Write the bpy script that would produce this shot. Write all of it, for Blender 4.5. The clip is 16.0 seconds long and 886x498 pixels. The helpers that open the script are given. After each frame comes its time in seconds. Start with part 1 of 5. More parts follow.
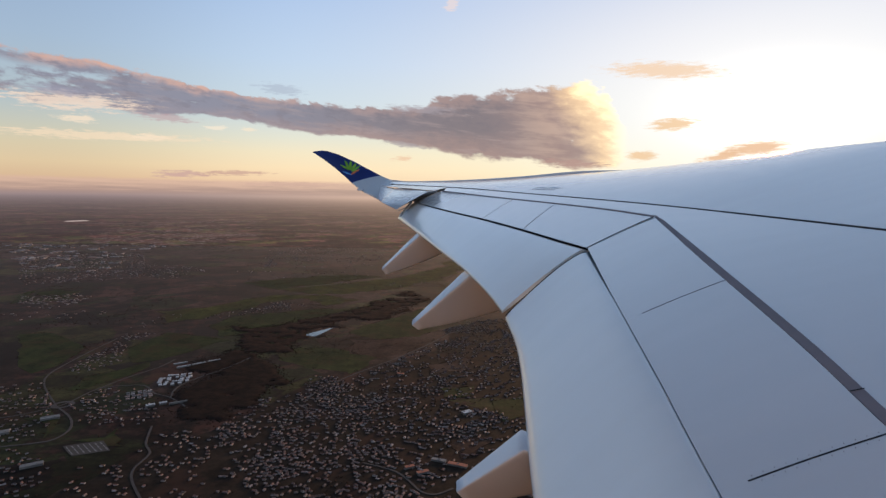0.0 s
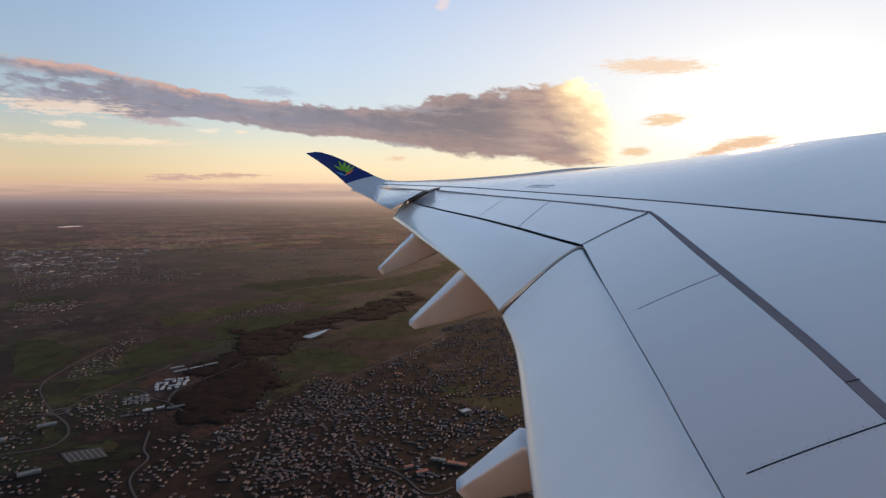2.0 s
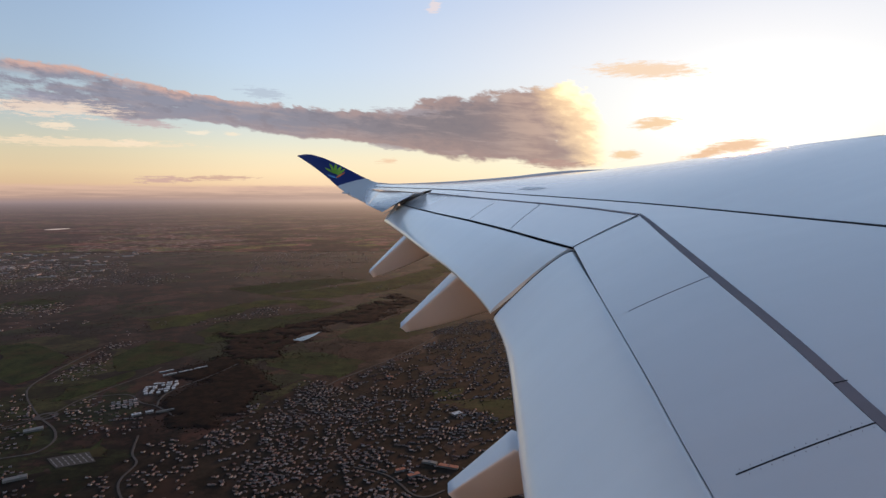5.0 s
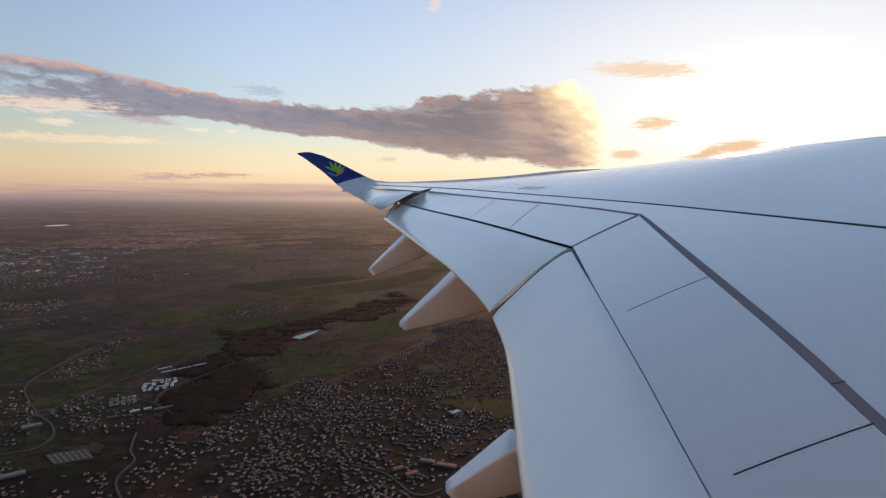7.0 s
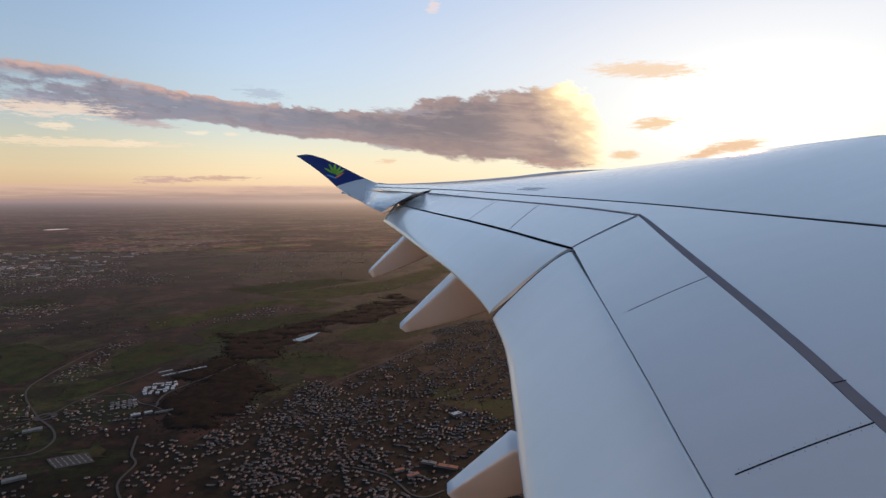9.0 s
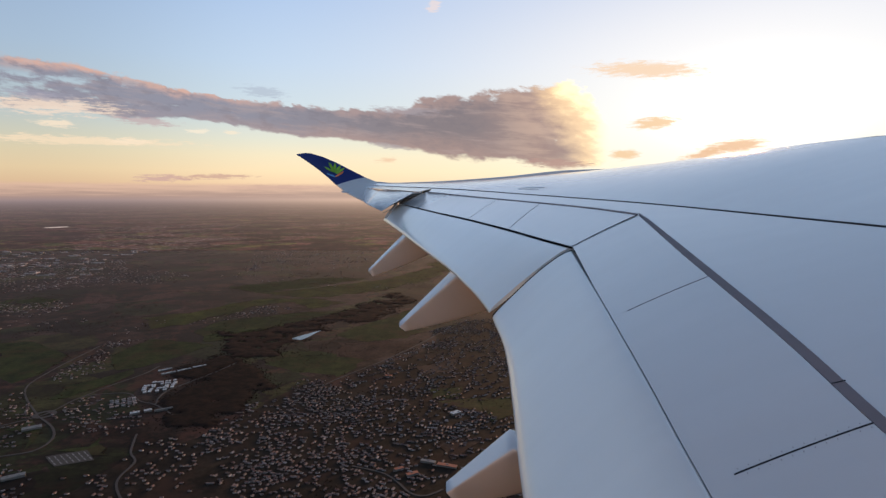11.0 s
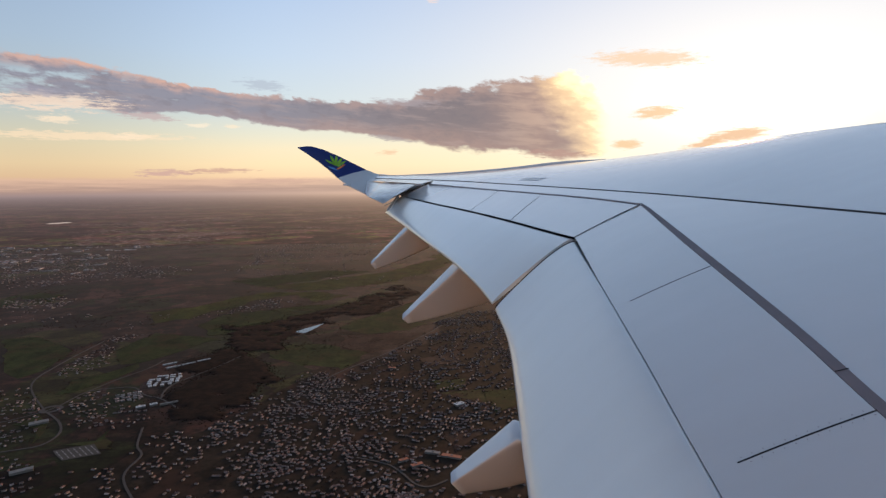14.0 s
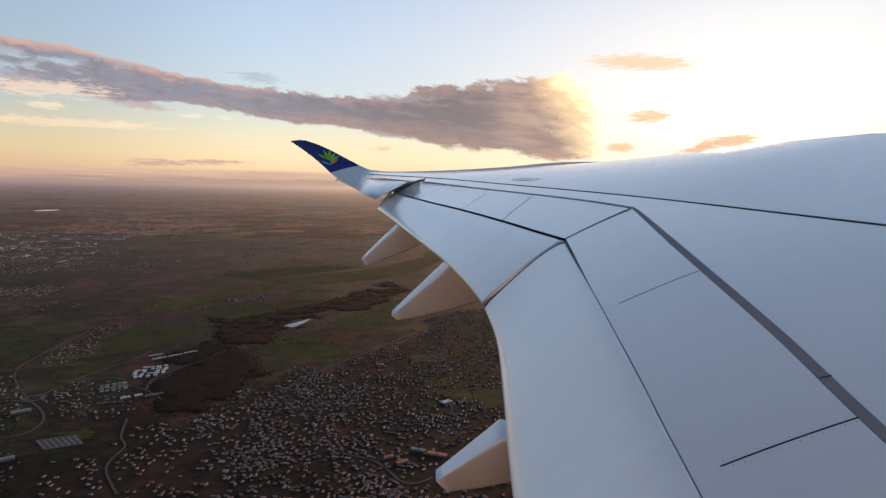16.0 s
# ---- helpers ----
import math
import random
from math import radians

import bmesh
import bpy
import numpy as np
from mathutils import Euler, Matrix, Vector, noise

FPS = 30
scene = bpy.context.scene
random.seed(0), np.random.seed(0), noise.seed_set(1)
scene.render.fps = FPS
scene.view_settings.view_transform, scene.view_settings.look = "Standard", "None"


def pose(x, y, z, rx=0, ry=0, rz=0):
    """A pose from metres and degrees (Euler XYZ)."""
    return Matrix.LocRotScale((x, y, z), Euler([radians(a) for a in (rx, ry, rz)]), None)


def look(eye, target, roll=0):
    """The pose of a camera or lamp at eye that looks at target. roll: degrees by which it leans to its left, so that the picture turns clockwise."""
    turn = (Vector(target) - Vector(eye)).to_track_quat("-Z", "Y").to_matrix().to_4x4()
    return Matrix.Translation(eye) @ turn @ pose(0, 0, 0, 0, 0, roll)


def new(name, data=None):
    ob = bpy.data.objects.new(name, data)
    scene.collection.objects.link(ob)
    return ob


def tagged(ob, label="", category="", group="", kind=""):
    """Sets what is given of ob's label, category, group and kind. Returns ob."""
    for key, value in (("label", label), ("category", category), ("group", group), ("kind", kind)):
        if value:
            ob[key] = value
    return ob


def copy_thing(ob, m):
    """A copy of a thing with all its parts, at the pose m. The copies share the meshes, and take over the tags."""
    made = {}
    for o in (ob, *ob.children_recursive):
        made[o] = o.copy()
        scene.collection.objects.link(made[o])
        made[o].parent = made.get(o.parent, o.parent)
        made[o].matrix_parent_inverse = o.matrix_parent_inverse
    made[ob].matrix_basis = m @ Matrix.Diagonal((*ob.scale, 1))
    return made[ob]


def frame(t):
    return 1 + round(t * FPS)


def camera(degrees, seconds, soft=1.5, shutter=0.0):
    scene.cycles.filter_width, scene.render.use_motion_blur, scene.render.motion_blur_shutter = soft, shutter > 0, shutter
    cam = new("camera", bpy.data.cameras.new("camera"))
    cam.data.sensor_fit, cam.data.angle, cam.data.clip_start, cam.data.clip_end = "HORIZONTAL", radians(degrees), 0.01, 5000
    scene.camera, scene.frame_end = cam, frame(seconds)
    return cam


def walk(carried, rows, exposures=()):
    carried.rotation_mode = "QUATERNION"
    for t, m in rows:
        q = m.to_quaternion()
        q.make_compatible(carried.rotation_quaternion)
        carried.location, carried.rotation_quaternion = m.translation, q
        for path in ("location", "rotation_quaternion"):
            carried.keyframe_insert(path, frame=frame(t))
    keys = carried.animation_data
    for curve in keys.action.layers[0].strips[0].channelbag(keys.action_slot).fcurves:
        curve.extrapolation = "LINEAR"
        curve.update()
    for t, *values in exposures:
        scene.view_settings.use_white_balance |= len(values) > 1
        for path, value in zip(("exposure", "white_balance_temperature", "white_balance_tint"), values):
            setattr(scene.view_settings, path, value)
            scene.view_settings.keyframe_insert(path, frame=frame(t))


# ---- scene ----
ALT = 450.0                       # height of the eye above the ground, metres

# ---- camera ----
cam = camera(76.0, 16.0, 1.4)
# seconds, yaw, pitch, roll of a camera that turns by a window seat
ROWS = [
    (0.0, 1.278, -5.275, -0.743),
    (0.5, 1.345, -5.481, -0.746),
    (1.0, 1.194, -5.265, 0.269),
    (1.5, 0.951, -5.308, 0.744),
    (2.0, 0.742, -5.350, 0.232),
    (2.5, 0.681, -5.559, -0.271),
    (3.0, 0.590, -5.640, -0.317),
    (3.5, 0.245, -5.255, -0.431),
    (4.0, -0.030, -5.082, -0.043),
    (6.5, -0.160, -5.155, 0.240),
    (7.0, -0.166, -5.230, -0.172),
    (7.5, -0.008, -5.478, -0.413),
    (8.0, 0.000, -5.630, -0.400),
    (8.5, -0.095, -5.418, -0.126),
    (9.0, -0.206, -5.080, 0.194),
    (11.5, -0.207, -5.189, -0.146),
    (12.0, -0.183, -5.292, -0.814),
    (12.5, -0.095, -5.854, -0.542),
    (13.0, -0.002, -5.871, 0.902),
    (13.5, 0.007, -5.923, 1.415),
    (14.0, -0.034, -5.982, 0.603),
    (14.5, -0.173, -6.148, -0.824),
    (15.0, -0.387, -6.431, -1.056),
    (15.5, -0.595, -6.360, -0.872),
    (16.0, -0.763, -6.189, -1.008),
]
walk(cam, [(t, pose(0, 0, ALT, 90 + pitch, roll, yaw)) for t, yaw, pitch, roll in ROWS],
     [(0.0, 0.01, 6500, 10), (4.0, 0.05, 6560, 10), (8.0, 0.04, 6500, 9), (12.5, 0.08, 6670, 10), (16.0, 0.10, 6790, 10)])

LAND_KM, HAZE_FROM, HAZE_KM = 4.85, 0.9, 42.0   # how far the built country reaches; where haze begins and how slowly it thickens, kilometres
SUN_AZ, SUN_EL = 28.5, 8.0        # degrees: to the right of straight out, above the horizon


# ---- node helpers ----
def plug(nt, socket, value):
    if isinstance(value, bpy.types.NodeSocket):
        nt.links.new(value, socket)
    elif value is not None:
        socket.default_value = value


def calc(nt, op, a, b=None, c=None, clamp=False):
    n = nt.nodes.new("ShaderNodeMath")
    n.operation, n.use_clamp = op, clamp
    for i, v in enumerate((a, b, c)):
        plug(nt, n.inputs[i], v)
    return n.outputs[0]


def smooth(nt, v, lo, hi, a=0.0, b=1.0):
    n = nt.nodes.new("ShaderNodeMapRange")
    n.interpolation_type = "SMOOTHSTEP"
    for i, x in enumerate((v, lo, hi, a, b)):
        plug(nt, n.inputs[i], x)
    return n.outputs[0]


def linear(nt, v, lo, hi, a=0.0, b=1.0):
    n = nt.nodes.new("ShaderNodeMapRange")
    for i, x in enumerate((v, lo, hi, a, b)):
        plug(nt, n.inputs[i], x)
    return n.outputs[0]


def blend(nt, fac, a, b, mode="MIX"):
    n = nt.nodes.new("ShaderNodeMix")
    n.data_type, n.blend_type, n.clamp_factor = "RGBA", mode, True
    plug(nt, n.inputs[0], fac)
    for i, v in ((6, a), (7, b)):
        plug(nt, n.inputs[i], (*v, 1) if isinstance(v, tuple) and len(v) == 3 else v)
    return n.outputs[2]


def ramp(nt, fac, stops, mode="LINEAR"):
    n = nt.nodes.new("ShaderNodeValToRGB")
    cr = n.color_ramp
    cr.interpolation = mode
    while len(cr.elements) < len(stops):
        cr.elements.new(0.5)
    for e, (p, c) in zip(cr.elements, stops):
        e.position, e.color = p, (*c, 1)
    plug(nt, n.inputs[0], fac)
    return n.outputs[0]


def vec(nt, x, y, z):
    n = nt.nodes.new("ShaderNodeCombineXYZ")
    for i, v in enumerate((x, y, z)):
        plug(nt, n.inputs[i], v)
    return n.outputs[0]


def grain(nt, vector, scale, detail=4.0, rough=0.55, warp=0.0):
    n = nt.nodes.new("ShaderNodeTexNoise")
    plug(nt, n.inputs["Vector"], vector)
    n.inputs["Scale"].default_value, n.inputs["Detail"].default_value = scale, detail
    n.inputs["Roughness"].default_value, n.inputs["Distortion"].default_value = rough, warp
    return n.outputs["Fac"]


# ---- sky, sun and light ----
sky_world = bpy.data.worlds.new("evening_sky")
scene.world = sky_world
sky_world.use_nodes = True
W = sky_world.node_tree
W.nodes.clear()
way = W.nodes.new("ShaderNodeTexCoord").outputs["Generated"]
split = W.nodes.new("ShaderNodeSeparateXYZ")
W.links.new(way, split.inputs[0])
dx, dy, dz = split.outputs
az = calc(W, "MULTIPLY", calc(W, "ARCTAN2", dx, dy), 57.2958)
el = calc(W, "MULTIPLY", calc(W, "ARCSINE", dz), 57.2958)

sun_way = Vector((math.sin(radians(SUN_AZ)) * math.cos(radians(SUN_EL)), math.cos(radians(SUN_AZ)) * math.cos(radians(SUN_EL)), math.sin(radians(SUN_EL))))
dot = W.nodes.new("ShaderNodeVectorMath")
dot.operation = "DOT_PRODUCT"
W.links.new(way, dot.inputs[0])
dot.inputs[1].default_value = sun_way
near_sun = calc(W, "MULTIPLY", calc(W, "ARCCOSINE", calc(W, "MINIMUM", dot.outputs["Value"], 0.99999)), 57.2958)

# clear air: pale gold low down, blue above, darkest opposite the sun
clear = ramp(W, calc(W, "DIVIDE", el, 60.0, clamp=True), [
    (0.0, (0.37, 0.25, 0.22)), (0.020, (0.93, 0.64, 0.41)), (0.042, (1.0, 0.775, 0.49)), (0.068, (0.92, 0.80, 0.56)), (0.090, (0.78, 0.78, 0.65)),
    (0.125, (0.60, 0.72, 0.77)), (0.21, (0.49, 0.655, 0.86)), (0.30, (0.40, 0.57, 0.84)), (0.55, (0.40, 0.55, 0.78)), (0.75, (0.20, 0.30, 0.47)), (1.0, (0.06, 0.11, 0.22))])
nishita = W.nodes.new("ShaderNodeTexSky")
nishita.sky_type, nishita.sun_disc = "NISHITA", False
nishita.sun_elevation, nishita.sun_rotation = radians(SUN_EL), radians(SUN_AZ)
sky_light = W.nodes.new("ShaderNodeVectorMath")
sky_light.operation = "SCALE"
W.links.new(nishita.outputs[0], sky_light.inputs[0])
sky_light.inputs["Scale"].default_value = 0.10
clear = blend(W, 0.04, clear, sky_light.outputs[0])
# unseen sky abeam is raised to brighten the wing, sky behind kept dark
away = calc(W, "MULTIPLY", calc(W, "MULTIPLY", smooth(W, near_sun, 42.0, 66.0, 1.0, 0.76), smooth(W, near_sun, 70.0, 105.0, 1.0, 1.65)), smooth(W, near_sun, 112.0, 150.0, 1.0, 0.34))
clear = blend(W, 1.0, clear, vec(W, away, away, away), "MULTIPLY")
glare = calc(W, "SQRT", calc(W, "ADD", calc(W, "POWER", calc(W, "SUBTRACT", az, SUN_AZ), 2.0), calc(W, "POWER", calc(W, "MULTIPLY", calc(W, "SUBTRACT", el, SUN_EL), 2.15), 2.0)))
glow_wide = calc(W, "EXPONENT", calc(W, "MULTIPLY", calc(W, "POWER", calc(W, "DIVIDE", glare, 33.0), 2.0), -1.0))
glow_core = calc(W, "EXPONENT", calc(W, "MULTIPLY", calc(W, "POWER", calc(W, "DIVIDE", glare, 15.0), 2.0), -1.0))
clear = blend(W, 1.0, clear, vec(W, calc(W, "MULTIPLY", glow_wide, 0.80), calc(W, "MULTIPLY", glow_wide, 0.66), calc(W, "MULTIPLY", glow_wide, 0.38)), "SCREEN")
clear = blend(W, 1.0, clear, vec(W, calc(W, "MULTIPLY", glow_core, 0.99), calc(W, "MULTIPLY", glow_core, 0.97), calc(W, "MULTIPLY", glow_core, 0.90)), "SCREEN")
sun_heart = calc(W, "EXPONENT", calc(W, "MULTIPLY", calc(W, "POWER", calc(W, "DIVIDE", glare, 5.5), 2.0), -1.0))
clear = blend(W, 1.0, clear, vec(W, calc(W, "MULTIPLY", sun_heart, 1.6), calc(W, "MULTIPLY", sun_heart, 1.4), calc(W, "MULTIPLY", sun_heart, 1.0)), "ADD")

# clouds, laid out in degrees round the horizon
cloud_at = vec(W, az, calc(W, "ADD", calc(W, "MULTIPLY", el, 2.3), calc(W, "MULTIPLY", az, 0.3)), 0.0)
puff = grain(W, cloud_at, 0.17, 5.0, 0.52, 0.1)
curl = grain(W, cloud_at, 0.62, 6.0, 0.6, 0.2)
ruffle = calc(W, "ADD", calc(W, "MULTIPLY", calc(W, "SUBTRACT", puff, 0.5), 2.4), calc(W, "MULTIPLY", calc(W, "SUBTRACT", curl, 0.5), 1.9))

# long band: azimuth, its upper and lower edge, how solid
BAND = [(-80, 19.0, 15.0, 1.0), (-37.2, 11.15, 7.2, 1.0), (-33.0, 11.05, 7.25, 1.0), (-29.7, 10.6, 6.9, 1.0), (-26.9, 10.2, 6.95, 1.0), (-24.5, 9.65, 7.0, 1.0),
        (-21.9, 9.5, 6.9, 1.0), (-19.6, 9.1, 6.75, 1.0), (-16.0, 8.95, 6.2, 1.0), (-13.0, 8.85, 6.0, 1.0), (-9.5, 8.5, 5.75, 1.0), (-4.0, 8.55, 4.85, 1.0), (-2.0, 9.4, 4.6, 1.0),
        (1.0, 9.95, 4.05, 1.0), (3.5, 10.2, 3.6, 1.0), (7.5, 10.4, 3.55, 1.0), (10.3, 10.9, 3.1, 1.0), (12.6, 10.9, 3.0, 1.0), (14.4, 9.7, 2.9, 0.8), (15.6, 7.9, 3.0, 0.5), (16.8, 6.0, 3.6, 0.0)]
BAND = [(a, (u + l) / 2, (u - l) / 2 * 1.03, o) for a, u, l, o in BAND]
band = ramp(W, linear(W, az, -80.0, 20.0), [((a + 80) / 100, (m / 25, h / 5, o)) for a, m, h, o in BAND])
parts = W.nodes.new("ShaderNodeSeparateColor")
W.links.new(band, parts.inputs[0])
mid_el, half_el = calc(W, "MULTIPLY", parts.outputs[0], 25.0), calc(W, "MULTIPLY", parts.outputs[1], 5.0)
e0 = calc(W, "DIVIDE", calc(W, "SUBTRACT", el, mid_el), calc(W, "MAXIMUM", half_el, 0.1))
swell = calc(W, "MAXIMUM", calc(W, "DIVIDE", 1.9, calc(W, "MAXIMUM", half_el, 0.8)), 1.0)
reach = calc(W, "ADD", calc(W, "ABSOLUTE", e0), calc(W, "MULTIPLY", calc(W, "MULTIPLY", ruffle, swell), smooth(W, e0, -0.6, 0.4, -0.24, -0.44)))
density = calc(W, "MULTIPLY", smooth(W, reach, 1.05, 0.84), smooth(W, parts.outputs[2], 0.05, 0.85), clamp=True)
# thinner and torn to the left
strand = grain(W, vec(W, calc(W, "MULTIPLY", az, 0.6), calc(W, "ADD", calc(W, "MULTIPLY", el, 1.7), calc(W, "MULTIPLY", az, 0.16)), 3.0), 0.60, 6.0, 0.62, 0.15)
torn = smooth(W, calc(W, "ADD", strand, linear(W, az, -37.0, -21.0, -0.01, 0.26)), 0.40, 0.58)
fringe = smooth(W, e0, 0.25, 0.65)
density = calc(W, "MULTIPLY", density, calc(W, "MAXIMUM", torn, calc(W, "MULTIPLY", fringe, 0.85)))
left_side, gold_side = smooth(W, az, -10.0, -26.0), smooth(W, calc(W, "ADD", az, calc(W, "MULTIPLY", ruffle, 2.2)), 9.5, 14.5)
strata = grain(W, vec(W, calc(W, "MULTIPLY", az, 0.35), calc(W, "ADD", calc(W, "MULTIPLY", el, 2.6), calc(W, "MULTIPLY", az, 0.2)), 2.0), 0.55, 6.0, 0.6, 0.4)
top_light = calc(W, "MULTIPLY", smooth(W, calc(W, "ADD", e0, calc(W, "MULTIPLY", ruffle, 0.45)), 0.40, 1.0), linear(W, left_side, 0.0, 1.0, 0.30, 0.95))
low_light = calc(W, "MULTIPLY", smooth(W, calc(W, "ADD", e0, calc(W, "MULTIPLY", ruffle, 0.6)), 0.0, -0.95), linear(W, left_side, 0.0, 1.0, 0.48, 0.12))
shade = blend(W, smooth(W, az, -24.0, 2.0), (0.275, 0.275, 0.345), (0.232, 0.195, 0.212))
body = blend(W, top_light, shade, (0.70, 0.43, 0.35))
body = blend(W, low_light, body, (0.54, 0.35, 0.295))
body = blend(W, calc(W, "MULTIPLY", smooth(W, strata, 0.48, 0.66), 0.36), body, (0.47, 0.36, 0.35))
body = blend(W, calc(W, "MULTIPLY", smooth(W, curl, 0.52, 0.36), 0.28), body, (0.17, 0.155, 0.19))
warm = calc(W, "ADD", calc(W, "ADD", az, calc(W, "MULTIPLY", ruffle, 1.3)), calc(W, "MULTIPLY", calc(W, "SUBTRACT", el, 6.8), 0.55))
body = blend(W, smooth(W, warm, 2.0, 11.0), body, blend(W, smooth(W, calc(W, "ADD", calc(W, "MULTIPLY", strata, 0.5), calc(W, "MULTIPLY", puff, 0.5)), 0.42, 0.62), (0.36, 0.252, 0.235), (0.53, 0.375, 0.31)))
body = blend(W, smooth(W, warm, 10.2, 13.6), body, (1.0, 0.68, 0.39))
body = blend(W, smooth(W, calc(W, "ADD", warm, calc(W, "MULTIPLY", ruffle, 1.4)), 12.4, 15.4), body, (1.5, 1.2, 0.68))
air = blend(W, calc(W, "MULTIPLY", density, linear(W, gold_side, 0.0, 1.0, 0.97, 0.85)), clear, body)

# small clouds: azimuth, height, half width, half height, slope, strength, colour
SMALL = [
    (19.3, 11.7, 5.2, 0.80, -0.08, 0.85, (0.92, 0.66, 0.45)), (20.4, 6.9, 2.2, 0.62, 0.03, 0.85, (0.88, 0.58, 0.32)),
    (17.8, 4.1, 1.4, 0.50, 0.0, 0.8, (0.88, 0.57, 0.31)), (27.2, 4.6, 2.8, 0.64, 0.06, 0.9, (0.84, 0.53, 0.32)),
    (24.6, 3.9, 2.1, 0.42, 0.20, 0.9, (0.84, 0.53, 0.32)), (11.2, 3.4, 3.3, 0.42, -0.04, 0.8, (0.48, 0.31, 0.27)),
    (-34.0, 7.5, 5.0, 0.75, 0.0, 0.85, (0.86, 0.70, 0.58)), (-32.5, 4.80, 8.5, 0.40, 0.01, 0.6, (0.98, 0.76, 0.54)),
    (-33.7, 6.15, 1.5, 0.36, -0.02, 0.75, (0.95, 0.78, 0.60)), (-28.5, 4.9, 1.5, 0.28, 0.0, 0.6, (0.95, 0.78, 0.6)), (-25.8, 1.75, 2.4, 0.34, 0.02, 0.85, (0.60, 0.39, 0.35)), (-21.5, 1.95, 3.2, 0.26, 0.02, 0.8, (0.60, 0.38, 0.31)),
    (-17.0, 9.85, 2.3, 0.55, -0.08, 0.5, (0.38, 0.43, 0.54)), (-5.3, 5.1, 2.4, 0.30, -0.12, 0.75, (0.42, 0.37, 0.38)),
    (-22.9, 6.05, 1.2, 0.22, 0.05, 0.75, (0.93, 0.82, 0.66)), (-5.3, 3.7, 1.1, 0.28, 0.0, 0.7, (0.86, 0.56, 0.37)),
    (-3.6, 8.5, 3.4, 0.42, -0.03, 0.6, (0.40, 0.36, 0.40)),
    (-16.2, 1.0, 5.0, 0.26, 0.0, 0.7, (0.56, 0.37, 0.31)), (-34.8, 8.25, 2.4, 0.42, -0.02, 0.7, (0.34, 0.34, 0.43)), (-20.0, 6.1, 0.7, 0.2, 0.0, 0.7, (0.93, 0.80, 0.62)), (-0.7, 18.0, 0.8, 0.5, 0.2, 0.6, (0.9, 0.72, 0.66)),
    (-27.0, 6.7, 2.6, 0.35, -0.05, 0.7, (0.52, 0.38, 0.40))]
wisp = grain(W, vec(W, calc(W, "MULTIPLY", az, 0.55), calc(W, "MULTIPLY", el, 3.4), 4.0), 1.5, 7.0, 0.66, 0.3)
frayed = calc(W, "ADD", calc(W, "MULTIPLY", calc(W, "SUBTRACT", wisp, 0.5), 4.6), calc(W, "MULTIPLY", ruffle, 0.3))
for a, h, hw, hh, slope, strength, tint in SMALL:
    rx = calc(W, "SUBTRACT", az, a)
    ry = calc(W, "DIVIDE", calc(W, "SUBTRACT", calc(W, "SUBTRACT", el, h), calc(W, "MULTIPLY", rx, slope)), hh)
    r = calc(W, "SQRT", calc(W, "ADD", calc(W, "POWER", calc(W, "DIVIDE", rx, hw), 2.0), calc(W, "POWER", ry, 2.0)))
    d = smooth(W, calc(W, "SUBTRACT", r, calc(W, "MULTIPLY", frayed, 0.46 if a > 17 else 0.75)), 1.15, 0.45 if a > 17 else 0.40, 0.0, strength)
    air = blend(W, d, air, tint)

# low deck of cloud lying on the horizon
deck_top = calc(W, "ADD", el, calc(W, "MULTIPLY", frayed, 0.09))
deck = calc(W, "MULTIPLY", smooth(W, deck_top, 1.45, 1.05), smooth(W, calc(W, "ADD", az, calc(W, "MULTIPLY", ruffle, 5.0)), 2.0, -14.0))
deck_tone = grain(W, vec(W, calc(W, "MULTIPLY", az, 0.25), calc(W, "MULTIPLY", el, 5.0), 9.0), 0.8, 6.0, 0.6)
air = blend(W, calc(W, "MULTIPLY", deck, 0.75), air, blend(W, smooth(W, calc(W, "ADD", el, linear(W, deck_tone, 0.3, 0.7, -0.5, 0.5)), 0.0, 1.2), (0.46, 0.315, 0.275), (0.70, 0.47, 0.37)))


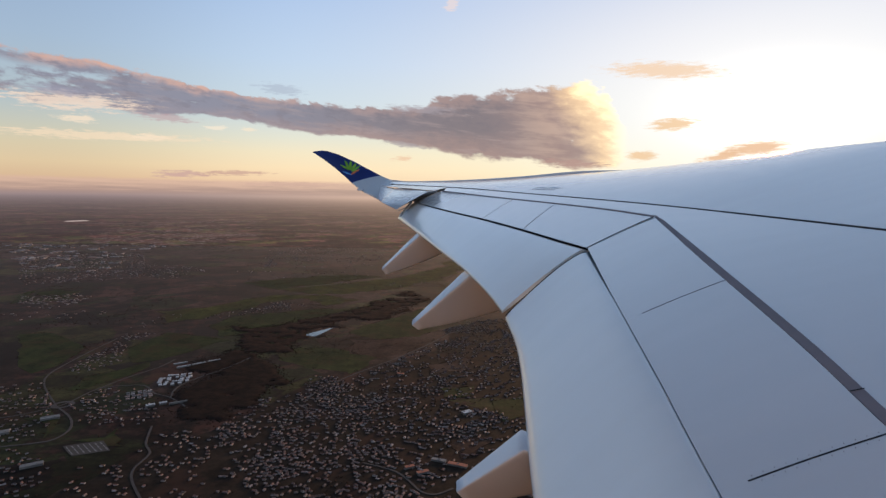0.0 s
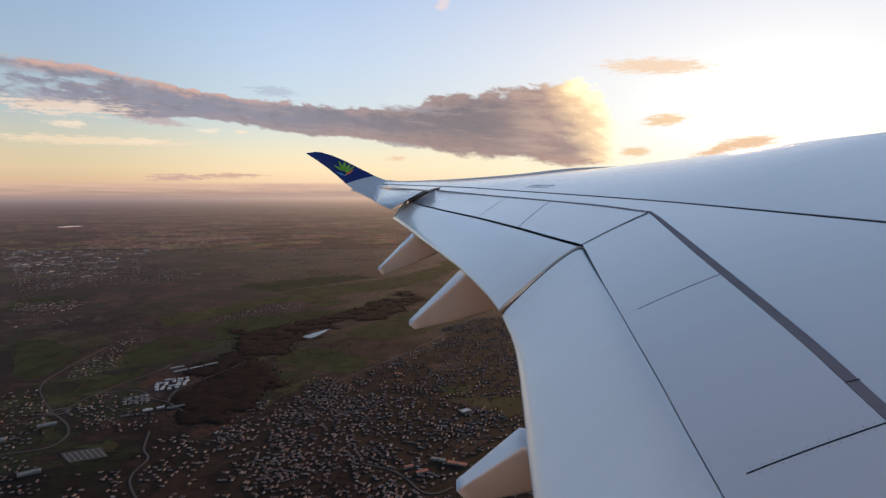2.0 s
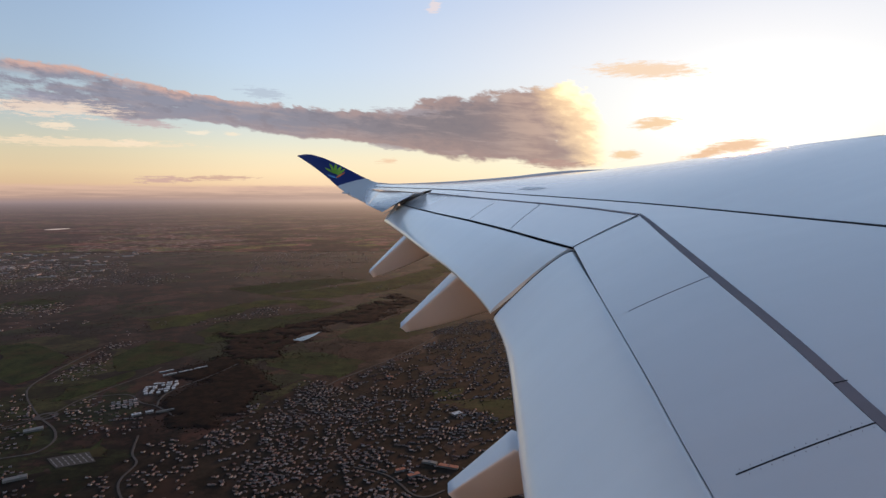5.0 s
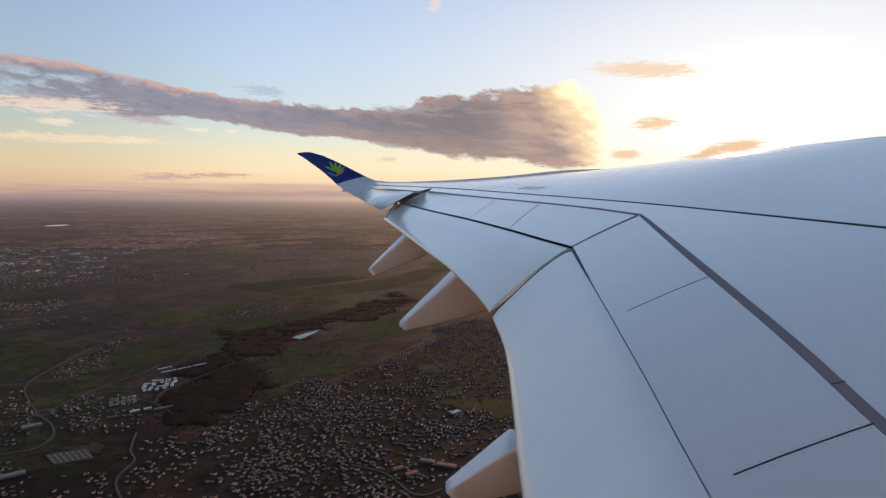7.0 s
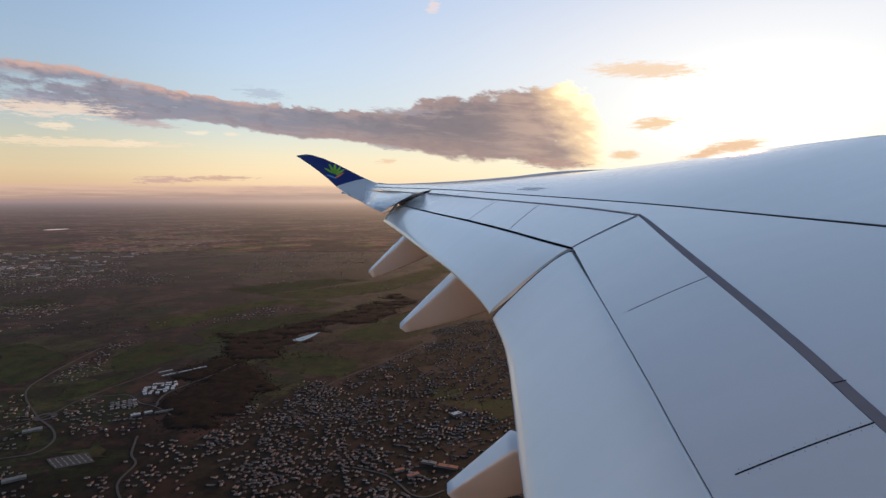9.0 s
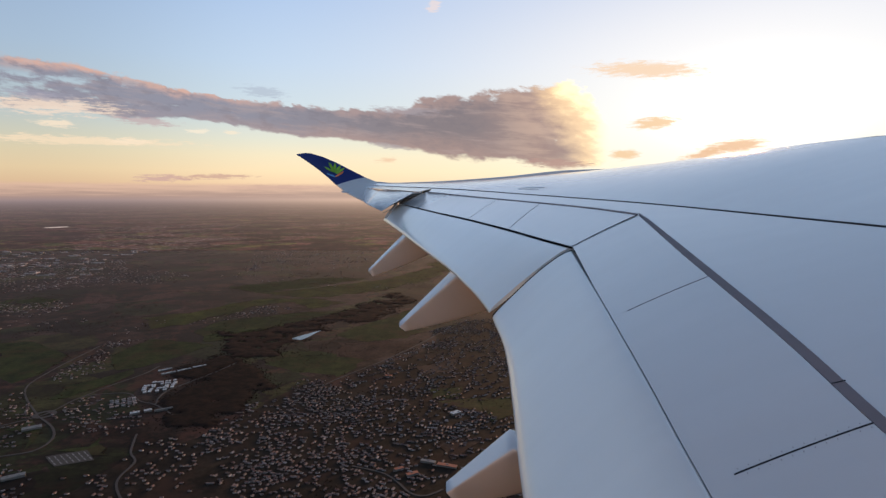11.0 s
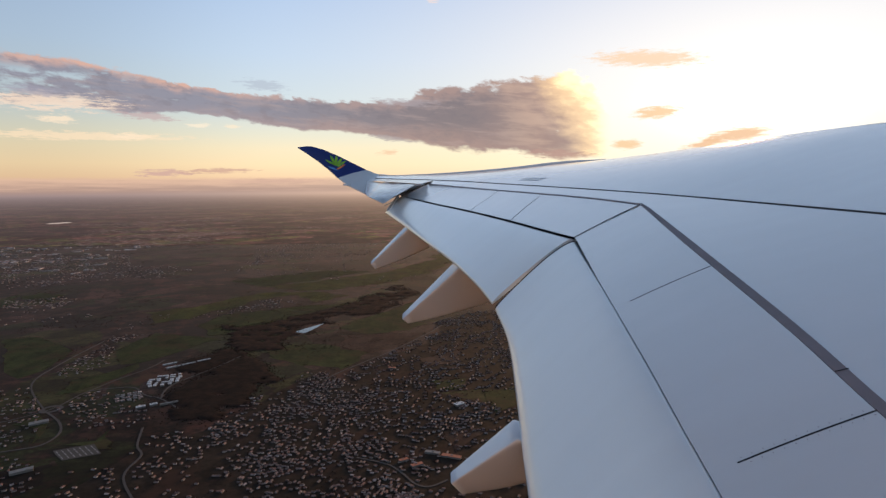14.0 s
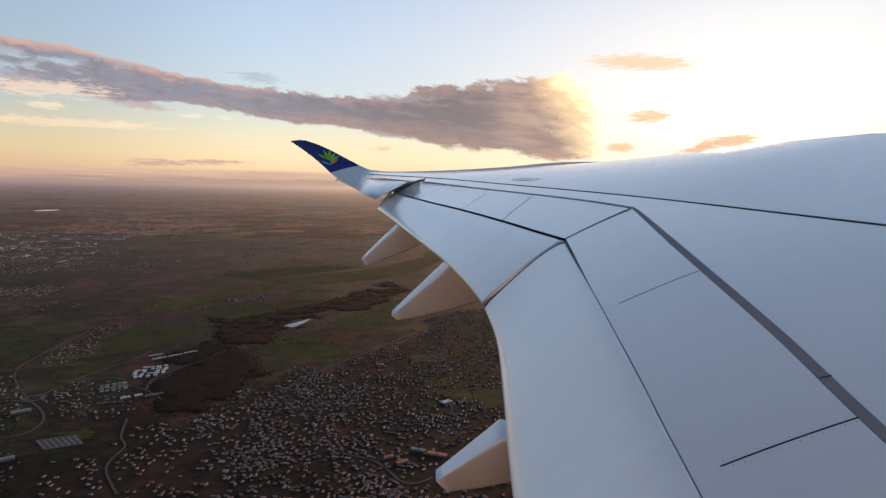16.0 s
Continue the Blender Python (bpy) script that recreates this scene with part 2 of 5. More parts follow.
# the country: fields, scrub and woods, by metres on the ground
def country(nt, at):
    warp = grain(nt, at, 0.0067, 4.0, 0.6)
    cells = nt.nodes.new("ShaderNodeTexVoronoi")
    cells.inputs["Scale"].default_value, cells.inputs["Randomness"].default_value = 0.0052, 0.95
    shifted = nt.nodes.new("ShaderNodeVectorMath")
    shifted.operation = "ADD"
    plug(nt, shifted.inputs[0], at)
    plug(nt, shifted.inputs[1], vec(nt, calc(nt, "MULTIPLY", warp, 190.0), calc(nt, "MULTIPLY", warp, -140.0), 0.0))
    nt.links.new(shifted.outputs[0], cells.inputs["Vector"])
    sc = nt.nodes.new("ShaderNodeSeparateColor")
    nt.links.new(cells.outputs["Color"], sc.inputs[0])
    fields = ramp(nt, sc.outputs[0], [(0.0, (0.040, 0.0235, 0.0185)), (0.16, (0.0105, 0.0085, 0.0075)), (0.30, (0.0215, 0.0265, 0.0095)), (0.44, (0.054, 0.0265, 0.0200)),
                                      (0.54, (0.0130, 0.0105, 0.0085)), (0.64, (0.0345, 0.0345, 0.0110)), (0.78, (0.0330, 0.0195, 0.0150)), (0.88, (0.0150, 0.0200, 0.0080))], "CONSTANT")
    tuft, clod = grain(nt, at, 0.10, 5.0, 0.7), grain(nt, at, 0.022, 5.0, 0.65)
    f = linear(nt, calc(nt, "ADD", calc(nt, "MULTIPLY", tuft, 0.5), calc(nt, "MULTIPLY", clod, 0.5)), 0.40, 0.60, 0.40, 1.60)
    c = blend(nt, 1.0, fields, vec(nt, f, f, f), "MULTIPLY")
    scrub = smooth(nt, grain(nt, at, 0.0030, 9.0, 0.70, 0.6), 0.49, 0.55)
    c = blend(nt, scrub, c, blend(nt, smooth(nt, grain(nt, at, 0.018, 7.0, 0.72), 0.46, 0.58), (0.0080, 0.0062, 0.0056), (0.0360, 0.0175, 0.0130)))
    rust = smooth(nt, grain(nt, at, 0.006, 9.0, 0.76), 0.52, 0.60, 0.0, 0.65)
    c = blend(nt, rust, c, (0.068, 0.0270, 0.0185))
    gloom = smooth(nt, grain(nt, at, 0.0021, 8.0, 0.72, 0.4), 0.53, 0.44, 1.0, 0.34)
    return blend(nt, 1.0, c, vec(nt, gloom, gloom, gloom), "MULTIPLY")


# far land between the edge of the built country and the horizon, painted on the sky backdrop with haze mixed in
down = calc(W, "MAXIMUM", calc(W, "MULTIPLY", dz, -1.0), 0.0005)
far_at = vec(W, calc(W, "DIVIDE", calc(W, "MULTIPLY", dx, ALT), down), calc(W, "DIVIDE", calc(W, "MULTIPLY", dy, ALT), down), 0.0)
km = calc(W, "DIVIDE", ALT / 1000, down)
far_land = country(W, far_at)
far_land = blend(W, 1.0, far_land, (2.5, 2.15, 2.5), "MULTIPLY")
broad, wide = grain(W, far_at, 0.0006, 8.0, 0.76), grain(W, far_at, 0.00022, 6.0, 0.7)
far_land = blend(W, smooth(W, broad, 0.42, 0.52, 0.85, 0.0), far_land, (0.012, 0.0095, 0.010))
far_land = blend(W, smooth(W, broad, 0.52, 0.62, 0.0, 0.75), far_land, (0.074, 0.045, 0.044))
far_land = blend(W, smooth(W, wide, 0.54, 0.61, 0.0, 0.5), far_land, (0.062, 0.046, 0.034))
far_land = blend(W, smooth(W, wide, 0.46, 0.40, 0.0, 0.55), far_land, (0.022, 0.016, 0.017))
roofs = grain(W, far_at, 0.012, 3.0, 0.85)
split_far = W.nodes.new("ShaderNodeSeparateXYZ")
W.links.new(far_at, split_far.inputs[0])
suburb = calc(W, "MULTIPLY", smooth(W, calc(W, "ABSOLUTE", calc(W, "ADD", split_far.outputs[0], 2900.0)), 1100.0, 300.0, 0.0, 0.12), smooth(W, split_far.outputs[1], 5900.0, 5200.0))
town = smooth(W, calc(W, "ADD", grain(W, far_at, 0.0004, 5.0, 0.62), suburb), 0.51, 0.60)
far_land = blend(W, calc(W, "MULTIPLY", smooth(W, roofs, 0.55, 0.64), linear(W, town, 0.0, 1.0, 0.04, 0.55)), far_land, (0.36, 0.30, 0.30))
# far lake: the sky reflected in it is painted as a pale ellipse
lake = calc(W, "ADD", calc(W, "POWER", calc(W, "DIVIDE", calc(W, "ADD", split_far.outputs[0], 5890.0), 130.0), 2.0), calc(W, "POWER", calc(W, "DIVIDE", calc(W, "SUBTRACT", split_far.outputs[1], 8700.0), 260.0), 2.0))
far_land = blend(W, smooth(W, lake, 1.0, 0.6), far_land, (0.62, 0.50, 0.46))
# haze as a painted tint, warmer towards the sun, thicker with distance
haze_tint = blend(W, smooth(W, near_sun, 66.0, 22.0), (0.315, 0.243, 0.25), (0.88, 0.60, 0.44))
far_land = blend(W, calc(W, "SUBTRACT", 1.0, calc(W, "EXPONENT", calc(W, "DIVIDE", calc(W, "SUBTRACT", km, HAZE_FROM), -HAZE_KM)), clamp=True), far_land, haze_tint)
# under the built country only the haze tint, which its thinned surfaces let through
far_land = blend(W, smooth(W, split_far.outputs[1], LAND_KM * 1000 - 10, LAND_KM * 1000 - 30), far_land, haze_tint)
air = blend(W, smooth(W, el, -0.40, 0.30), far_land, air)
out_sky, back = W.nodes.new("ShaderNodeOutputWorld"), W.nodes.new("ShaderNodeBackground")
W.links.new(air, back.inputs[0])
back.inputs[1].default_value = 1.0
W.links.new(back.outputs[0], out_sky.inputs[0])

sun = new("sun", bpy.data.lights.new("sun", "SUN"))
sun.data.energy, sun.data.angle, sun.data.color = 4.0, radians(9.0), (1.0, 0.56, 0.28)
sun.matrix_world = look(Vector((0, 0, ALT + 100)) + sun_way * 50, Vector((0, 0, ALT + 100)))


# ---- materials ----
def material(name, rough=0.6, metal=0.0):
    m = bpy.data.materials.new(name)
    m.use_nodes = True
    nt = m.node_tree
    b = nt.nodes["Principled BSDF"]
    b.inputs["Roughness"].default_value, b.inputs["Metallic"].default_value = rough, metal
    return m, nt, b


def object_at(nt):
    return nt.nodes.new("ShaderNodeTexCoord").outputs["Object"]


def bump(nt, b, height, strength, distance):
    n = nt.nodes.new("ShaderNodeBump")
    n.inputs["Strength"].default_value, n.inputs["Distance"].default_value = strength, distance
    nt.links.new(height, n.inputs["Height"])
    nt.links.new(n.outputs[0], b.inputs["Normal"])


def paint(name, light, dark, rough):
    """Gloss paint with faint cloudy soiling and washed streaks along the airflow."""
    m, nt, b = material(name, rough)
    at = object_at(nt)
    sp = nt.nodes.new("ShaderNodeSeparateXYZ")
    nt.links.new(at, sp.inputs[0])
    blot = grain(nt, at, 0.35, 4.0, 0.55)
    wash = grain(nt, vec(nt, calc(nt, "MULTIPLY", sp.outputs[0], 0.45), calc(nt, "MULTIPLY", sp.outputs[1], 2.6), 0.0), 1.0, 3.0, 0.5)
    soil = calc(nt, "ADD", calc(nt, "MULTIPLY", blot, 0.6), calc(nt, "MULTIPLY", wash, 0.4))
    plug(nt, b.inputs["Base Color"], blend(nt, linear(nt, soil, 0.25, 0.75), light, dark))
    b.inputs["IOR"].default_value = 1.55
    b.inputs["Coat Weight"].default_value, b.inputs["Coat Roughness"].default_value = 1.0, 0.13
    b.inputs["Coat IOR"].default_value = 1.90
    return m


def plain(name, colour, rough, second=None, scale=3.0, metal=0.0):
    m, nt, b = material(name, rough, metal)
    plug(nt, b.inputs["Base Color"], blend(nt, smooth(nt, grain(nt, object_at(nt), scale, 5.0, 0.6), 0.35, 0.7), colour, second or tuple(c * 0.8 for c in colour)))
    return m


def varied(name, stops, rough, per="island", spot=0.0, scale=0.5):
    """One colour of the ramp for each piece."""
    m, nt, b = material(name, rough)
    pick = nt.nodes.new("ShaderNodeNewGeometry").outputs["Random Per Island"] if per == "island" else nt.nodes.new("ShaderNodeObjectInfo").outputs["Random"]
    c = ramp(nt, pick, stops, "CONSTANT" if spot == 0 else "LINEAR")
    mott = grain(nt, nt.nodes.new("ShaderNodeNewGeometry").outputs["Position"], scale, 4.0, 0.6)
    f = linear(nt, mott, 0.3, 0.7, 0.75, 1.15)
    plug(nt, b.inputs["Base Color"], blend(nt, 1.0, c, vec(nt, f, f, f), "MULTIPLY"))
    return m


WHITE = paint("white_wing_paint", (0.605, 0.63, 0.655), (0.545, 0.57, 0.595), 0.25)
# wing white made lighter: the stronger skylight on the flaps is painted in
FLAP_WHITE = paint("lit_white_flap_paint", (0.70, 0.745, 0.77), (0.61, 0.655, 0.68), 0.28)
# white fairings: the warm bounced light on them is put into this colour
FAIRING = paint("warm_lit_fairing_paint", (0.80, 0.63, 0.50), (0.72, 0.54, 0.42), 0.35)
BODY = paint("white_fuselage_paint", (0.84, 0.83, 0.82), (0.80, 0.79, 0.78), 0.30)
SEAL = plain("grey_rubber_seal", (0.180, 0.160, 0.178), 0.65, (0.150, 0.135, 0.150), 1.5)
DARK = plain("joint_black_and_gap_shade", (0.012, 0.012, 0.016), 0.8)
MARK = plain("faded_marking_and_gap_shade_grey", (0.50, 0.52, 0.545), 0.4)
SEAM = plain("thin_grey_sealant", (0.16, 0.16, 0.18), 0.7)
METAL = plain("grey_slat_paint", (0.66, 0.62, 0.62), 0.45, (0.58, 0.54, 0.54), 2.0)
BLUE = plain("deep_blue_paint", (0.013, 0.027, 0.165), 0.30, (0.010, 0.021, 0.13), 1.2)
GREEN = plain("lime_green_paint", (0.25, 0.50, 0.03), 0.35, (0.16, 0.38, 0.03), 3.0)
ORANGE = plain("orange_paint", (0.80, 0.22, 0.06), 0.4)
SKY_BLUE = plain("light_blue_paint", (0.10, 0.30, 0.62), 0.4)


# ---- ground materials ----
def in_haze(m):
    """Painted haze: the surface turns see-through with distance, so the haze tint behind it shows."""
    nt = m.node_tree
    b, out = nt.nodes["Principled BSDF"], nt.nodes["Material Output"]
    sp = nt.nodes.new("ShaderNodeSeparateXYZ")
    nt.links.new(nt.nodes.new("ShaderNodeNewGeometry").outputs["Position"], sp.inputs[0])
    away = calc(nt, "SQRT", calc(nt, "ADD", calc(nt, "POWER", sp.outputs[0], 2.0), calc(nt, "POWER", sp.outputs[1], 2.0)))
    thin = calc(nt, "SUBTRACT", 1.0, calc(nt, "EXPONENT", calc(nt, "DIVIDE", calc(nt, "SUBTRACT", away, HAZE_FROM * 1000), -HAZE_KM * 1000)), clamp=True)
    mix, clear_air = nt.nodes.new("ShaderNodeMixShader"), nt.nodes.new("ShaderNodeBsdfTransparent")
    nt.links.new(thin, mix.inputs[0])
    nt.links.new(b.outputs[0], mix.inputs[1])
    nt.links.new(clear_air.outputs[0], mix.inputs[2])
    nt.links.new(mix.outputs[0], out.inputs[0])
    return m


def ground_material():
    m, nt, b = material("winter_countryside", 0.95)
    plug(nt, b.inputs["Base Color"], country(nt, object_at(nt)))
    b.inputs["Specular IOR Level"].default_value = 0.1
    return m


def field_material(name, a, c, furrow):
    m, nt, b = material(name, 0.95)
    b.inputs["Specular IOR Level"].default_value = 0.1
    at = object_at(nt)
    sp = nt.nodes.new("ShaderNodeSeparateXYZ")
    nt.links.new(at, sp.inputs[0])
    wide = grain(nt, at, 0.008, 7.0, 0.68)
    rows = grain(nt, vec(nt, calc(nt, "MULTIPLY", sp.outputs[0], furrow), calc(nt, "MULTIPLY", sp.outputs[1], 0.004), 0.0), 1.0, 4.0, 0.6)
    tone = blend(nt, smooth(nt, calc(nt, "ADD", calc(nt, "MULTIPLY", wide, 0.6), calc(nt, "MULTIPLY", rows, 0.4)), 0.38, 0.62), a, c)
    tuft = linear(nt, calc(nt, "ADD", calc(nt, "MULTIPLY", grain(nt, at, 0.10, 5.0, 0.7), 0.45), calc(nt, "MULTIPLY", grain(nt, at, 0.020, 5.0, 0.65), 0.55)), 0.40, 0.60, 0.55, 1.55)
    tone = blend(nt, 1.0, tone, vec(nt, tuft, tuft, tuft), "MULTIPLY")
    plug(nt, b.inputs["Base Color"], blend(nt, smooth(nt, grain(nt, at, 0.010, 8.0, 0.74), 0.48, 0.62, 0.0, 0.55), tone, (0.044, 0.0190, 0.0125)))
    return m


GROUND = ground_material()
GRASS = field_material("winter_grass", (0.0190, 0.0260, 0.0085), (0.0330, 0.0410, 0.0120), 0.03)
MEADOW = field_material("olive_meadow", (0.0580, 0.0570, 0.0150), (0.0310, 0.0375, 0.0110), 0.02)
PLOUGHED = field_material("ploughed_soil", (0.0620, 0.0380, 0.0270), (0.0330, 0.0190, 0.0140), 0.04)
GARDENS = field_material("winter_gardens", (0.0135, 0.0098, 0.0076), (0.0230, 0.0158, 0.0104), 0.05)
ROAD = plain("asphalt_road", (0.040, 0.036, 0.035), 0.9, (0.024, 0.022, 0.022), 0.05)
PARKING = plain("parking_asphalt", (0.036, 0.032, 0.028), 0.9, (0.028, 0.025, 0.023), 0.05)
WATER, wnt, wb = material("still_pond_water", 0.06)
wb.inputs["Base Color"].default_value = (0.03, 0.035, 0.04, 1)
bump(wnt, wb, grain(wnt, object_at(wnt), 0.3, 3.0, 0.5), 0.15, 0.05)
# farther houses: the near colours copied lighter, missing skylight painted in
WALLS = varied("brightened_house_wall", [(0.0, (0.26, 0.23, 0.215)), (0.3, (0.33, 0.30, 0.285)), (0.55, (0.19, 0.16, 0.15)), (0.82, (0.48, 0.45, 0.43))], 0.9)
ROOFS = varied("brightened_roof_tiles", [(0.0, (0.140, 0.063, 0.050)), (0.22, (0.104, 0.062, 0.053)), (0.42, (0.185, 0.092, 0.075)), (0.60, (0.125, 0.086, 0.078)), (0.80, (0.190, 0.122, 0.108)), (0.93, (0.30, 0.235, 0.22))], 0.8)
ROOF_ONE = varied("house_roof_tile_set", [(0.0, (0.120, 0.052, 0.042)), (0.22, (0.088, 0.052, 0.045)), (0.42, (0.160, 0.078, 0.064)), (0.60, (0.105, 0.072, 0.066)), (0.80, (0.165, 0.105, 0.094)), (0.95, (0.26, 0.20, 0.19))], 0.8, "object")
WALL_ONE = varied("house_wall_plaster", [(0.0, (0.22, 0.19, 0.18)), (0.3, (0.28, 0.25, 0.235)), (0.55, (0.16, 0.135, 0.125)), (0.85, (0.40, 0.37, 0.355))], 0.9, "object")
# the pinkish and brightest stops paint sunlight and glints on roofs
HALL_ROOF = varied("sunlit_hall_roofing", [(0.0, (0.200, 0.180, 0.178)), (0.25, (0.400, 0.270, 0.235)), (0.45, (0.130, 0.118, 0.115)), (0.62, (0.300, 0.285, 0.290)), (0.80, (0.110, 0.085, 0.078)), (0.90, (0.62, 0.48, 0.43))], 0.5, "object")
SHED_ROOF = plain("pale_metal_roofing", (0.42, 0.43, 0.44), 0.45, (0.30, 0.305, 0.31), 0.08)
SHED_WALL = plain("grey_cladding", (0.14, 0.135, 0.13), 0.6, (0.11, 0.105, 0.10), 0.1)
RED_ROOF = plain("orange_clay_roofing", (0.34, 0.105, 0.055), 0.8, (0.24, 0.075, 0.045), 0.2)
GLASS_DARK = plain("dark_window_glass", (0.03, 0.03, 0.035), 0.15)


def tree_material(name, stops):
    m, nt, b = material(name, 1.0)
    b.inputs["Specular IOR Level"].default_value = 0.05
    where = nt.nodes.new("ShaderNodeNewGeometry").outputs["Position"]
    plug(nt, b.inputs["Base Color"], ramp(nt, grain(nt, where, 0.045, 7.0, 0.75), stops))
    bump(nt, b, grain(nt, where, 0.35, 4.0, 0.7), 0.4, 0.8)
    return m


BARE_TREES = tree_material("bare_winter_trees", [(0.34, (0.0085, 0.0068, 0.0060)), (0.46, (0.0135, 0.0098, 0.0080)), (0.58, (0.0270, 0.0150, 0.0110)), (0.72, (0.0180, 0.0138, 0.0085))])
THIN_WOOD = tree_material("thin_winter_wood", [(0.34, (0.0110, 0.0085, 0.0072)), (0.46, (0.0190, 0.0125, 0.0098)), (0.58, (0.0400, 0.0200, 0.0145)), (0.72, (0.0250, 0.0180, 0.0105))])
GARDEN_TREES = tree_material("bare_garden_trees", [(0.34, (0.020, 0.0155, 0.0125)), (0.46, (0.028, 0.0195, 0.0150)), (0.58, (0.046, 0.0250, 0.0180)), (0.72, (0.032, 0.0270, 0.0140))])
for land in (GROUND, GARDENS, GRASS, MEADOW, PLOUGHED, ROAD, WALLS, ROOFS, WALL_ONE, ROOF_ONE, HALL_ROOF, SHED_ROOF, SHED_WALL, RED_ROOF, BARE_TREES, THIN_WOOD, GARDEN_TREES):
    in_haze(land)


# ---- mesh helpers ----
def part(name, bm, mat, parent, label=""):
    me = bpy.data.meshes.new(name)
    bm.to_mesh(me)
    bm.free()
    me.materials.append(mat)
    ob = new(name, me)
    ob.parent = parent
    return tagged(ob, label)


def from_data(name, verts, faces, mats, slots=None, parent=None, soft=False):
    me = bpy.data.meshes.new(name)
    me.from_pydata([tuple(v) for v in verts], [], faces)
    for mt in (mats if isinstance(mats, (list, tuple)) else [mats]):
        me.materials.append(mt)
    if slots is not None:
        me.polygons.foreach_set("material_index", slots)
    if soft:
        me.polygons.foreach_set("use_smooth", [True] * len(me.polygons))
    me.update()
    ob = new(name, me)
    ob.parent = parent
    return ob


def curve_at(points, y):
    """A line on the wing, as (x, y, z) at the span y; straight beyond its ends."""
    p = sorted(points, key=lambda q: q[1])
    i = 0
    while i < len(p) - 2 and y > p[i + 1][1]:
        i += 1
    def slope(k):
        a, b = p[max(k - 1, 0)], p[min(k + 1, len(p) - 1)]
        return np.array([(b[0] - a[0]) / (b[1] - a[1]), (b[2] - a[2]) / (b[1] - a[1])])
    a, b = p[i], p[i + 1]
    h = b[1] - a[1]
    s = (y - a[1]) / h
    va, vb = np.array([a[0], a[2]]), np.array([b[0], b[2]])
    if s < 0 or s > 1:
        q = va + slope(i) * (y - a[1]) if s < 0 else vb + slope(i + 1) * (y - b[1])
    else:
        q = (2 * s**3 - 3 * s**2 + 1) * va + (s**3 - 2 * s**2 + s) * h * slope(i) + (-2 * s**3 + 3 * s**2) * vb + (s**3 - s**2) * h * slope(i + 1)
    return np.array([q[0], y, q[1]])


def slab(name, rows, mat, parent, thick=0.03, label="", soft=True, taper=1.0):
    """A solid panel: rows of points across it, given thickness downwards; taper: how much of the thickness the last row keeps."""
    n, k = len(rows), len(rows[0])
    top = [np.array(p) for r in rows for p in r]
    low = []
    for i, r in enumerate(rows):
        for j, p in enumerate(r):
            low.append(np.array(p) - np.array([0, 0, thick * (1 + (taper - 1) * i / (n - 1))]))
    faces = []
    for i in range(n - 1):
        for j in range(k - 1):
            a = i * k + j
            faces += [(a, a + 1, a + k + 1, a + k), (n * k + a, n * k + a + k, n * k + a + k + 1, n * k + a + 1)]
    ring = [j for j in range(k)] + [i * k + k - 1 for i in range(1, n)] + [(n - 1) * k + j for j in range(k - 2, -1, -1)] + [i * k for i in range(n - 2, 0, -1)]
    for a, b in zip(ring, ring[1:] + ring[:1]):
        faces.append((b, a, n * k + a, n * k + b))
    me = bpy.data.meshes.new(name)
    me.from_pydata([tuple(p) for p in top + low], [], faces)
    me.materials.append(mat)
    flags = []
    for q, f in enumerate(faces):
        flags.append(soft and q < 2 * (n - 1) * (k - 1))
    me.polygons.foreach_set("use_smooth", flags)
    me.update()
    bm = bmesh.new()
    bm.from_mesh(me)
    bmesh.ops.recalc_face_normals(bm, faces=bm.faces)
    for e in bm.edges:
        if len(e.link_faces) == 2 and e.link_faces[0].smooth != e.link_faces[1].smooth:
            e.smooth = False
    bm.to_mesh(me)
    bm.free()
    ob = new(name, me)
    ob.parent = parent
    return tagged(ob, label)


# ---- the wing: lines along the span, (forward, outward, up) from the eye ----
EYE_AT = np.array([0.0, 0.0, ALT])
TE_IN = [(0.70, 2.0, -3.95), (0.84, 5.41, -3.04), (0.87, 6.16, -2.84), (0.905, 6.70, -2.70), (0.925, 7.10, -2.59), (0.96, 7.75, -2.42), (0.974, 8.17, -2.31), (0.966, 8.66, -2.18), (0.93, 9.03, -2.09), (0.877, 9.48, -1.97)]
FF_IN = [(1.97, 2.0, -2.82), (2.04, 4.05, -2.26), (2.06, 4.76, -2.073), (2.09, 5.53, -1.863), (2.12, 6.56, -1.60), (2.136, 7.09, -1.465), (2.211, 9.49, -0.88)]
ST_IN = [(3.31, 2.0, -2.30), (3.31, 4.2, -1.715), (3.31, 5.26, -1.395), (3.31, 6.93, -0.969), (3.31, 9.53, -0.325)]
TE_OUT = [(0.855, 9.56, -1.928), (0.693, 10.22, -1.770), (0.518, 10.94, -1.661), (0.207, 12.22, -1.511), (-0.184, 13.82, -1.392), (-0.690, 15.90, -1.253), (-1.372, 18.70, -1.047), (-1.976, 21.17, -0.893), (-2.380, 22.83, -0.806)]
FF_OUT = [(2.200, 9.54, -0.819), (1.868, 10.60, -0.755), (1.447, 11.95, -0.665), (0.690, 14.37, -0.535), (-0.239, 17.35, -0.412), (-1.453, 21.24, -0.218)]
ST_OUT = [(3.306, 9.52, -0.287), (2.851, 10.78, -0.203), (2.114, 12.82, -0.111), (1.035, 15.81, 0.008), (-0.477, 20.00, 0.195), (-1.175, 21.93, 0.253)]
BLACK = [(7.916, 2.00, -0.735), (5.623, 7.19, -0.374), (5.115, 8.34, -0.294), (4.503, 9.72, -0.199), (3.910, 11.06, -0.114), (2.872, 13.41, 0.008), (1.815, 15.80, 0.123), (0.303, 19.22, 0.288), (-2.042, 24.53, 0.471), (-3.387, 27.57, 0.576)]
